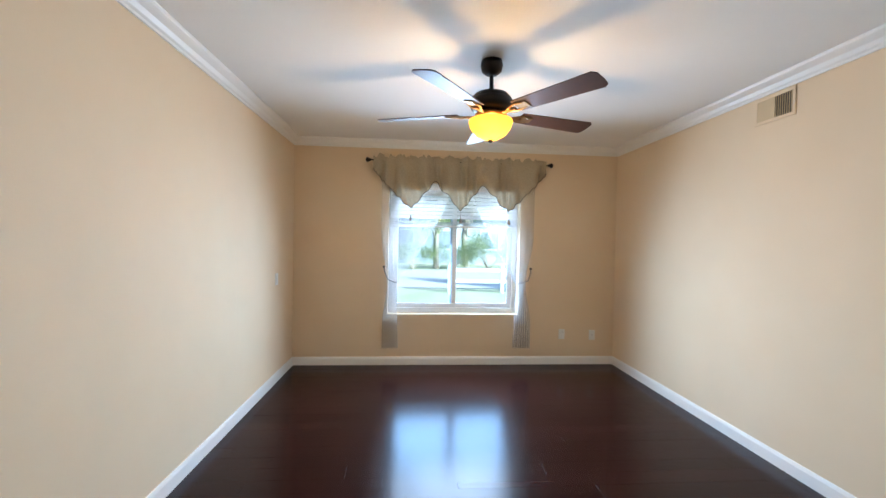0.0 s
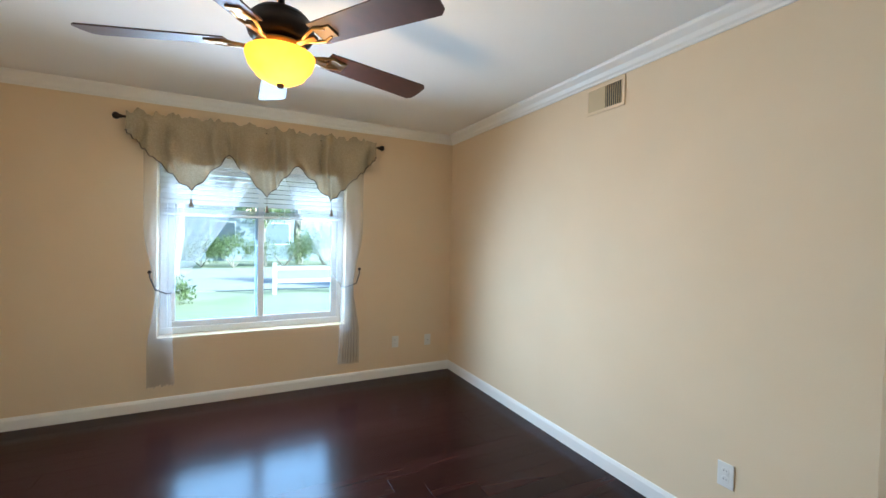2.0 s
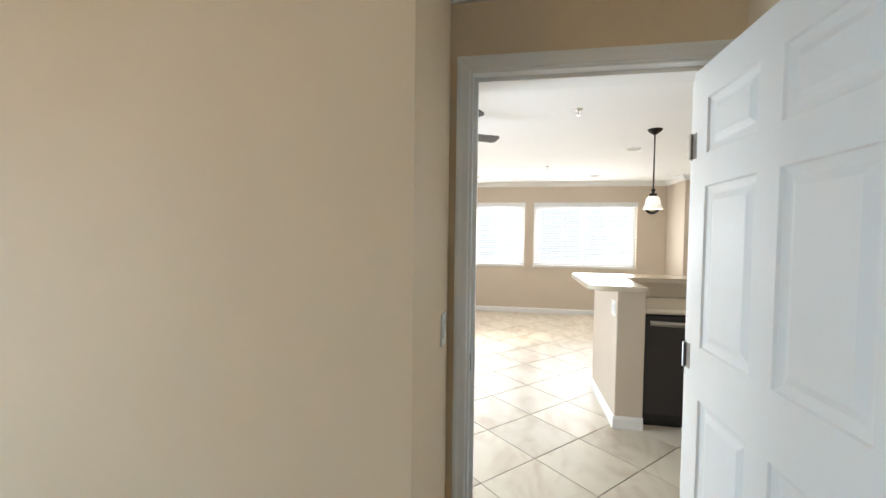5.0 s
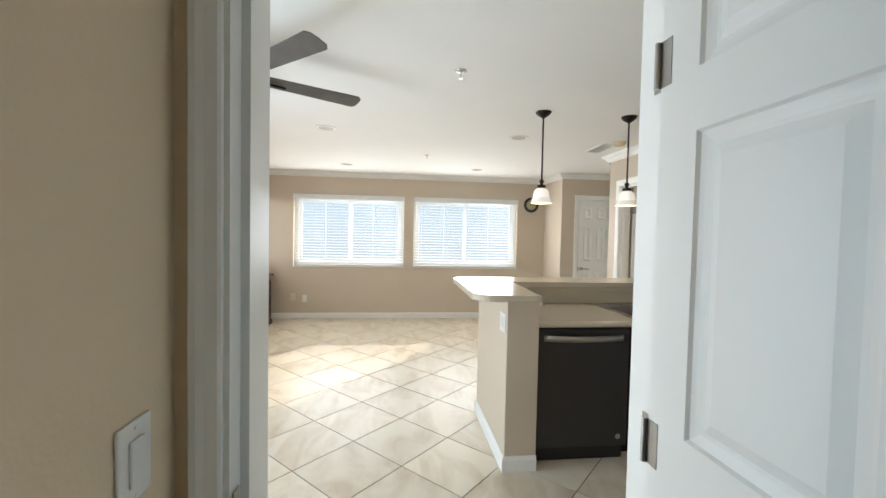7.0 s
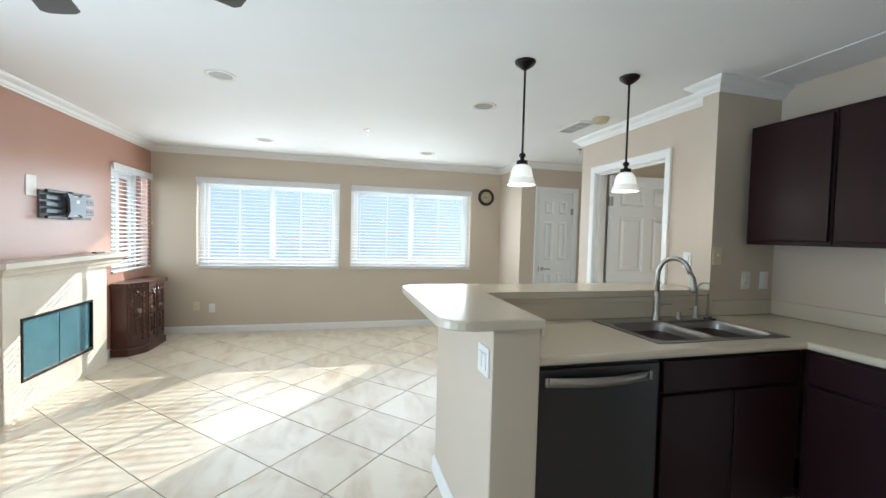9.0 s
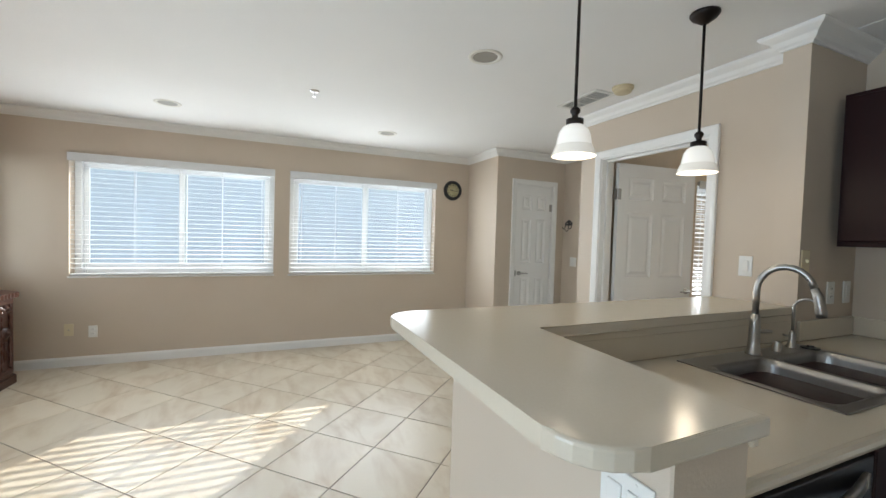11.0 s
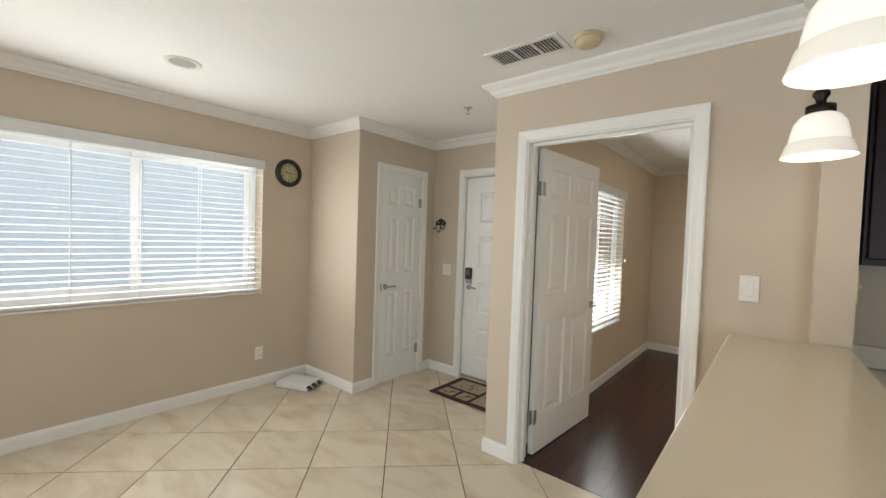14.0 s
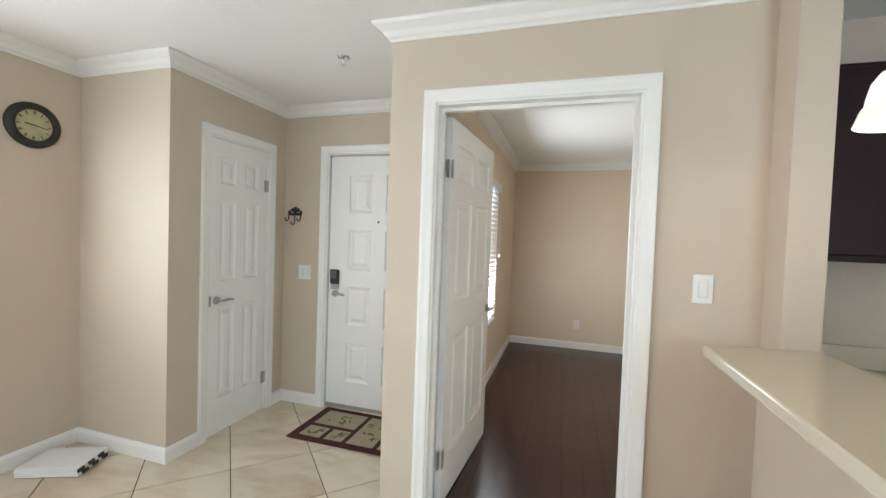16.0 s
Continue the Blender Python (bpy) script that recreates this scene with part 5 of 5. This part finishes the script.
PAPER = mat("white_paper", (0.80, 0.80, 0.80), 0.7)
pk = thing("paper_stack", pose(9.15, -1.42, 0.0045, 0, 0, 23), "stack of white boxed tiles with black marks on the floor", "stack of papers")
for k in range(4):
    part("box_layer", box(-0.165 + 0.004 * (k % 2), 0.165, -0.115 + 0.003 * ((k + 1) % 2), 0.115, 0.0005 + 0.0125 * k, 0.0125 + 0.0125 * k, 0.003), PAPER, pk)
for k in range(3):
    for j in range(2):
        part("black_mark", box(-0.1715, -0.16, -0.10 + 0.075 * k + 0.03 * j, -0.06 + 0.075 * k + 0.03 * j, 0.004 + 0.024 * j, 0.022 + 0.024 * j), BLACK, pk)

# ---------------------------------------------------------------- bedroom curtains
SHEER = cloth("white_sheer_voile", (0.66, 0.68, 0.70), (0.62, 0.64, 0.66), 0.70, 0.14, 30)
KHAKI = cloth("khaki_valance_cloth", (0.47, 0.40, 0.29), (0.38, 0.32, 0.22), 0.0, 0.04, 90)
rod = thing("curtain_rod", pose(0.898, 4.452, 2.262), "dark bronze curtain rod with ball finials", "curtain rod")
part("pole", tube([(-0.98, 0, 0), (0.98, 0, 0)], 0.009, 12), BRONZE, rod)
for s in (-1, 1):
    part("finial", lathe([(0.01, 0), (0.018, 0.006), (0.012, 0.012), (0.022, 0.022), (0.027, 0.036), (0.022, 0.05), (0.008, 0.058), (0, 0.06)], 16, m=Matrix.Translation((s * 0.975, 0, 0)) @ pose(0, 0, 0, 0, s * 90, 0)), BRONZE, rod, "", True)
    part("bracket", tube([(s * 0.90, 0, 0), (s * 0.90, 0.122, 0.0), (s * 0.90, 0.122, -0.03)], 0.006, 8), BRONZE, rod)


def drape(name, rows, cols, at, material, parent, label=""):
    """A cloth sheet: at(u, v) gives each point, u across, v down."""
    b = bmesh.new()
    g = [[b.verts.new(at(i / cols, j / rows)) for i in range(cols + 1)] for j in range(rows + 1)]
    for j in range(rows):
        for i in range(cols):
            b.faces.new((g[j][i], g[j][i + 1], g[j + 1][i + 1], g[j + 1][i]))
    return part(name, b, material, parent, label, True)


TIPS = ((-0.05, 2.15), (0.01, 2.09), (0.13, 1.955), (0.359, 1.745), (0.621, 2.045), (0.903, 1.73), (1.144, 2.02), (1.438, 1.725), (1.60, 1.90), (1.78, 2.07), (1.845, 2.16))


def hem(x):
    for (x0, z0), (x1, z1) in zip(TIPS, TIPS[1:]):
        if x0 <= x <= x1:
            s = (x - x0) / (x1 - x0)
            return z0 + (z1 - z0) * s + 0.012 * math.sin(s * math.pi * 5)
    return TIPS[-1][1]


def valance_at(u, v):
    x = -0.05 + 1.895 * u
    top = 2.312 + 0.046 * noise.noise((x * 15, 0, 0)) + 0.026 * noise.noise((x * 34, 5, 0))
    z = top + (hem(min(max(x, -0.05), 1.845)) - top) * v
    wave = x * 38 + 7 * noise.noise((x * 3.1, 3, 0))
    fold = 0.032 * math.sin(wave) + 0.018 * math.sin(wave * 1.7 + 4 * noise.noise((x * 4, v * 1.2, 2))) * v + 0.014 * noise.noise((x * 11, v * 2, 7))
    pinch = 0.25 + 0.75 * min(1, abs(z - 2.262) / 0.10)
    return (x + 0.008 * noise.noise((x * 9, v * 4, 1)), 4.437 + fold * pinch - 0.008 * (1 - pinch), z)


EDGE = mat("brown_edging", (0.13, 0.10, 0.075), 0.8)
val = thing("curtain_valance", Matrix(), "khaki gathered valance with three pointed swags and tassels", "valance")
drape("gathered_cloth", 22, 240, valance_at, KHAKI, val)
part("hem_edging", tube([Vector(valance_at(i / 240, 1.0)) + Vector((0, -0.003, 0)) for i in range(241)], 0.0045, 6), EDGE, val, "dark brown edging cord")
for x, z in ((0.359, 1.735), (0.903, 1.715), (1.438, 1.71)):
    t = part("tassel", lathe([(0, 0), (0.004, -0.004), (0.011, -0.012), (0.008, -0.02), (0.010, -0.024), (0.020, -0.062), (0.018, -0.064), (0, -0.06)], 12, m=Matrix.Translation((x, 4.43, z - 0.055))), mat("brown_tassel", (0.16, 0.12, 0.09), 0.8), val, "brown hanging tassel", True)
    part("cord", tube([(x, 4.43, z + 0.01), (x, 4.43, z - 0.057)], 0.0018, 6), MATS["brown_tassel"], t)


def smooth(s):
    s = min(max(s, 0), 1)
    return s * s * (3 - 2 * s)


def sheer(side):
    outer, tie, inner_top = (0.035, 0.175, 0.88) if side < 0 else (1.76, 1.60, 0.98)

    def at(u, v):
        z = 2.26 - 2.06 * v
        if z > 0.93:
            s = (2.26 - z) / 1.33
            o = outer + (tie - outer) * 0.55 * smooth((s - 0.6) / 0.4)
            i = inner_top + (tie - side * 0.035 - inner_top) * (s ** 1.55)
        else:
            s = (0.93 - z) / 0.73
            o = (outer + (tie - outer) * 0.55) + (outer - tie) * 0.35 * smooth(s * 1.6)
            i = tie - side * (0.035 + 0.03 * s)
        x = o + (i - o) * u
        amp = 0.022 if z > 0.93 else 0.03
        f = amp * math.sin(u * 46 + 1.3 * math.sin(v * 5)) + 0.012 * noise.noise((u * 9, v * 5, side))
        return (x, 4.528 + f * (0.7 + 0.3 * v), z + 0.012 * noise.noise((u * 6, 0, side)) * v)

    return at


for side, tie in ((-1, 0.165), (1, 1.612)):
    c = thing("sheer_curtain", Matrix(), "white sheer voile curtain tied back beside the window", "curtain", "sheer curtains")
    drape("voile", 60, 90, sheer(side), SHEER, c)
    e = -1 if side < 0 else 1
    hx = 0.07 if side < 0 else 1.74
    part("tieback", tube([(hx, 4.57, 1.10), (hx + 0.01 * -e, 4.53, 1.06), (hx - e * 0.05, 4.49, 0.97), (tie - e * 0.03, 4.482, 0.935), (tie - e * 0.06, 4.52, 0.94)], 0.006, 8), mat("grey_tieback_cord", (0.12, 0.11, 0.11), 0.7), c, "dark twisted tieback cord", True)
    part("tieback_hook", lathe([(0, 0.02), (0.012, 0.016), (0.014, 0.0)], 12, m=pose(hx, 4.575, 1.10, 90)), BRONZE, c)

# ---------------------------------------------------------------- outdoors
GRASS = mat("dry_lawn", (0.28, 0.32, 0.16), 0.9, second=(0.44, 0.42, 0.28), scale=0.7, detail=8, bump=0.4, bump_scale=60)
setting(link("ground", box(-900, 900, -900, 900, -0.4, -0.13), GRASS))
ASPH = mat("pale_concrete_drive", (0.48, 0.46, 0.42), 0.85, second=(0.40, 0.38, 0.34), scale=2)
setting(link("road", box(-60, 60, 13.0, 21.0, -0.13, -0.115), ASPH))
setting(link("pavement_entry", box(7.4, 10.6, -40, -2.9, -0.13, -0.112), ASPH))
setting(link("pavement", box(10.6, 15.2, -40, 12.0, -0.13, -0.11), ASPH))
STUCCO = mat("pale_stucco", (0.80, 0.81, 0.83), 0.9, second=(0.75, 0.76, 0.78), scale=3, bump=0.3)
ROOF = mat("grey_roof_shingle", (0.20, 0.19, 0.19), 0.9, scale=12)


def house(m, L, D, h, rise, label, wins, roof_over=0.4, paint=None):
    d = thing("house", m, label, "house")
    part("wall", box(-L / 2, L / 2, 0, D, -0.13, h), paint or STUCCO, d)
    b = bmesh.new()
    o = roof_over
    for s, q in ((0, 1), (1, -1)):
        y0, y1 = (-o, D / 2) if s == 0 else (D + o, D / 2)
        vs = [b.verts.new(p) for p in ((-L / 2 - o, y0, h - 0.02), (L / 2 + o, y0, h - 0.02), (L / 2 + o, y1, h + rise), (-L / 2 - o, y1, h + rise), (-L / 2 - o, y0, h - 0.14), (L / 2 + o, y0, h - 0.14), (L / 2 + o, y1, h + rise - 0.12), (-L / 2 - o, y1, h + rise - 0.12))]
        for f in ((0, 1, 2, 3), (4, 5, 6, 7), (0, 1, 5, 4), (1, 2, 6, 5), (2, 3, 7, 6), (3, 0, 4, 7)):
            b.faces.new([vs[i] for i in f])
    part("roof", b, ROOF, d)
    for x, z, w, hh in wins:
        b = bmesh.new()
        for p, q, r, s in ((x - w / 2 - 0.06, x + w / 2 + 0.06, z - 0.06, z), (x - w / 2 - 0.06, x + w / 2 + 0.06, z + hh, z + hh + 0.06), (x - w / 2 - 0.06, x - w / 2, z, z + hh), (x + w / 2, x + w / 2 + 0.06, z, z + hh)):
            box(p, q, -0.05, 0.02, r, s, bm=b)
        f = part("window", b, VINYL, d)
        part("pane", box(x - w / 2, x + w / 2, -0.02, -0.012, z, z + hh), mat("far_window_glass", (0.22, 0.26, 0.30), 0.1), f)
    return d


house(pose(16.2, 0.6, 0, 0, 0, -90), 22.0, 7.0, 3.5, 0.4, "pale stucco neighbouring house with grey roof", [])
house(pose(12.5, -14.0, 0, 0, 0, 180), 15.0, 7.0, 3.3, 0.8, "pale stucco house beyond the entry path", [(-3.0, 0.9, 1.4, 1.2), (2.0, 0.9, 1.4, 1.2)])
house(pose(2.0, 27.0, 0), 16.0, 8.0, 3.0, 1.6, "blue-grey house across the road with white-framed windows", [(-5.5, 0.9, 1.5, 1.2), (-2.2, 0.9, 1.2, 1.2), (0.6, 0.9, 1.5, 1.2), (3.6, 0.9, 1.2, 1.2)], paint=mat("blue_grey_siding", (0.30, 0.35, 0.38), 0.9, scale=3))

LEAF = cloth("leaf_green", (0.24, 0.30, 0.13), (0.15, 0.20, 0.08), 0.0, 0.45, 3)
BARK = mat("pale_bark", (0.38, 0.33, 0.27), 0.9, second=(0.26, 0.22, 0.17), scale=14, stretch=(3, 3, 0.6), bump=0.5, bump_scale=30)


def crown_mesh(rr, centres, n, size):
    """Many small leaves scattered in clumps."""
    verts, faces = [], []
    for cx_, cy_, cz_, R in centres:
        for _ in range(n):
            d = Vector((rr.gauss(0, 1), rr.gauss(0, 1), rr.gauss(0, 0.8))).normalized() * R * rr.uniform(0.35, 1.0)
            p = Vector((cx_, cy_, cz_)) + d
            q = Euler((rr.uniform(0, 6.3), rr.uniform(0, 6.3), rr.uniform(0, 6.3))).to_matrix()
            s = size * rr.uniform(0.6, 1.3)
            k = len(verts)
            verts += [tuple(p + q @ Vector(v)) for v in ((-s, 0, 0), (0, -s * 0.45, 0.1 * s), (s, 0, 0), (0, s * 0.45, 0.1 * s))]
            faces.append((k, k + 1, k + 2, k + 3))
    me = bpy.data.meshes.new("crown")
    me.from_pydata(verts, [], faces)
    me.materials.append(LEAF)
    return me


def tree(x, y, h, R, seed, n, label):
    rr = random.Random(seed)
    d = thing("tree", pose(x, y, -0.13), label, "tree", "garden trees")
    b = tube([(0, 0, 0), (0.05 * h * rr.uniform(-1, 1), 0.03, h * 0.3), (0.06 * h * rr.uniform(-1, 1), 0.05, h * 0.62)], [0.035 * h, 0.026 * h, 0.014 * h], 9)
    cs = []
    for k in range(9):
        a, e = rr.uniform(0, 6.28), rr.uniform(0.25, 1.0)
        tip = Vector((math.cos(a) * R * e, math.sin(a) * R * e, h * rr.uniform(0.5, 0.98)))
        s = h * rr.uniform(0.28, 0.58)
        tube([(0, 0.03, s), (tip.x * 0.45, tip.y * 0.45, s + (tip.z - s) * 0.6), tip], [0.011 * h, 0.008 * h, 0.003 * h], 6, b)
        cs.append((tip.x, tip.y, tip.z, R * rr.uniform(0.35, 0.55)))
    part("trunk", b, BARK, d)
    cr = new("crown", crown_mesh(rr, cs, n, 0.085))
    cr.parent = d
    return d


def bush(x, y, h, R, seed, n, label):
    rr = random.Random(seed)
    d = thing("bush", pose(x, y, -0.13), label, "bush", "garden bushes")
    b = bmesh.new()
    cs = []
    for k in range(6):
        a = rr.uniform(0, 6.28)
        tip = (math.cos(a) * R * 0.6, math.sin(a) * R * 0.6, h * rr.uniform(0.45, 0.8))
        tube([(0, 0, 0), tip], [0.03, 0.01], 5, b)
        cs.append((*tip, R * rr.uniform(0.4, 0.6)))
    part("stems", b, BARK, d)
    cr = new("crown", crown_mesh(rr, cs, n, 0.05))
    cr.parent = d
    return d


def rail_fence(x0, x1, y, step):
    """Low white fence of square posts and two rails."""
    d = thing("rail_fence", pose(x0, y, -0.13), "low white rail fence on the pale ground", "fence")
    n = round((x1 - x0) / step)
    for i in range(n + 1):
        part("post", box(i * step - 0.05, i * step + 0.05, -0.05, 0.05, 0, 0.82, 0.01), VINYL, d)
    for z in (0.34, 0.68):
        part("rail", box(0, n * step, -0.02, 0.02, z - 0.05, z + 0.05, 0.008), VINYL, d)
    return d


rail_fence(1.5, 11.1, 12.0, 1.6)
for hx, hy, hh, hr, hs in ((0.4, 21.6, 1.7, 1.3, 31), (2.6, 21.8, 1.4, 1.4, 32), (4.6, 22.0, 2.1, 1.6, 33), (6.6, 21.7, 1.6, 1.5, 34), (-3.0, 21.8, 1.9, 1.5, 35)):
    bush(hx, hy, hh, hr, hs, 380, "tall green bush across the road")
tree(-0.8, 11.6, 5.0, 1.6, 2, 420, "pale-trunked tree on the lawn before the road")
tree(1.7, 22.3, 5.2, 2.1, 12, 420, "tall tree across the road")
tree(3.6, 24.0, 6.0, 2.0, 3, 420, "tall tree across the road")
tree(-4.5, 23.5, 5.5, 1.9, 6, 380, "tall tree across the road")
tree(9.6, 9.5, 5.2, 1.7, 7, 400, "leafy tree beside the fireplace wall window")
bush(-0.9, 11.0, 0.55, 0.7, 8, 320, "low green bush on the lawn")
bush(-0.9, 22.2, 1.5, 1.3, 13, 420, "round green bush across the road")
bush(10.6, -6.5, 1.4, 0.8, 10, 320, "green bush beside the entry path")


# ---------------------------------------------------------------- floor pieces
def clip_poly(pts, x0, x1, y0, y1):
    for ax, lim, keep in ((0, x0, 1), (0, x1, -1), (1, y0, 1), (1, y1, -1)):
        out = []
        for p, q in zip(pts, pts[1:] + pts[:1]):
            a, c = keep * (p[ax] - lim), keep * (q[ax] - lim)
            if a >= 0:
                out.append(p)
            if (a >= 0) != (c >= 0):
                s = a / (a - c)
                out.append((p[0] + s * (q[0] - p[0]), p[1] + s * (q[1] - p[1])))
        pts = out
        if not pts:
            return []
    return pts


def piece_mesh(name, pts, z0, z1, material, bev):
    """A floor piece: flat top, small arris, sides."""
    n = len(pts)
    cx_, cy_ = sum(p[0] for p in pts) / n, sum(p[1] for p in pts) / n

    def inset(p):
        L = max(1e-6, math.hypot(p[0] - cx_, p[1] - cy_))
        return (p[0] + (cx_ - p[0]) * min(0.5, bev * 1.4 / L), p[1] + (cy_ - p[1]) * min(0.5, bev * 1.4 / L))

    v = [(*p, z0) for p in pts] + [(*p, z1 - bev * 0.6) for p in pts] + [(*inset(p), z1) for p in pts]
    f = [tuple(range(2 * n, 3 * n))]
    for i in range(n):
        j = (i + 1) % n
        f += [(i, j, n + j, n + i), (n + i, n + j, 2 * n + j, 2 * n + i)]
    me = bpy.data.meshes.new(name)
    me.from_pydata(v, [], f)
    me.materials.append(material)
    return me


floor_l = bpy.data.objects["floor_living"]
TS, U0, V0, G = 0.647, 6.52, 4.145, 0.0042
half = TS / 2 - G * 0.9
full = piece_mesh("tile", [(half, 0), (0, half), (-half, 0), (0, -half)], -0.006, 0.0, TILE, 0.0015)
for i in range(-12, 14):
    for j in range(-14, 16):
        u, v = U0 + TS * (i + 0.5), V0 + TS * (j + 0.5)
        x, y = (u + v) / 2, (u - v) / 2
        if not (3.0 < x < 9.8 and -3.1 < y < 3.5):
            continue
        pts = [(x + half, y), (x, y + half), (x - half, y), (x, y - half)]
        if 7.18 < x - half and x + half < 8.72:
            zones = [(7.18, 8.72, -2.78, 3.2)]
        elif 3.3 < x - half and x + half < 5.7:
            zones = [(3.37, 5.7, -2.1, 3.2)]
        else:
            zones = [(3.37, 9.45, -1.70, 3.2), (7.18, 8.72, -2.78, -1.70), (3.37, 5.7, -2.1, -1.70)]
        for zone in zones:
            cut = clip_poly(pts, *zone)
            if len(cut) < 3:
                continue
            area = abs(sum(p[0] * q[1] - q[0] * p[1] for p, q in zip(cut, cut[1:] + cut[:1]))) / 2
            if area < 0.001:
                continue
            if area > 2 * half * half - 1e-4:
                same_part("tile", full, floor_l, Matrix.Translation((x, y, 0)))
            else:
                ob = new("tile", piece_mesh("tile", cut, -0.006, 0.0, TILE, 0.0015))
                ob.parent = floor_l


def planks(parent, x0, x1, y0, y1, along, material, seed):
    """Laminate boards with staggered ends."""
    rr = random.Random(seed)
    w, L = 0.125, 1.21
    a0, a1, c0, c1 = (x0, x1, y0, y1) if along == "x" else (y0, y1, x0, x1)
    shared = {}
    c = c0
    while c < c1 - 0.01:
        wd = min(w, c1 - c)
        a = a0 - rr.uniform(0, L)
        while a < a1 - 0.01:
            s, e = max(a, a0), min(a + L, a1)
            if e - s > 0.02:
                key = (round(e - s, 3), round(wd, 3))
                if key not in shared:
                    p, q = (e - s) / 2 - 0.0006, wd / 2 - 0.0006
                    pts = [(-p, -q), (p, -q), (p, q), (-p, q)]
                    if along != "x":
                        pts = [(-q, -p), (q, -p), (q, p), (-q, p)]
                    shared[key] = piece_mesh("plank", pts, -0.008, 0.0, material, 0.0005)
                mid = ((s + e) / 2, c + wd / 2)
                same_part("plank", shared[key], parent, Matrix.Translation((*(mid if along == "x" else mid[::-1]), rr.uniform(-0.0002, 0.0002))))
            a += L
        c += w


planks(bpy.data.objects["floor_bedroom"], -0.93, 3.362, -1.21, 4.58, "x", PLANK, 1)
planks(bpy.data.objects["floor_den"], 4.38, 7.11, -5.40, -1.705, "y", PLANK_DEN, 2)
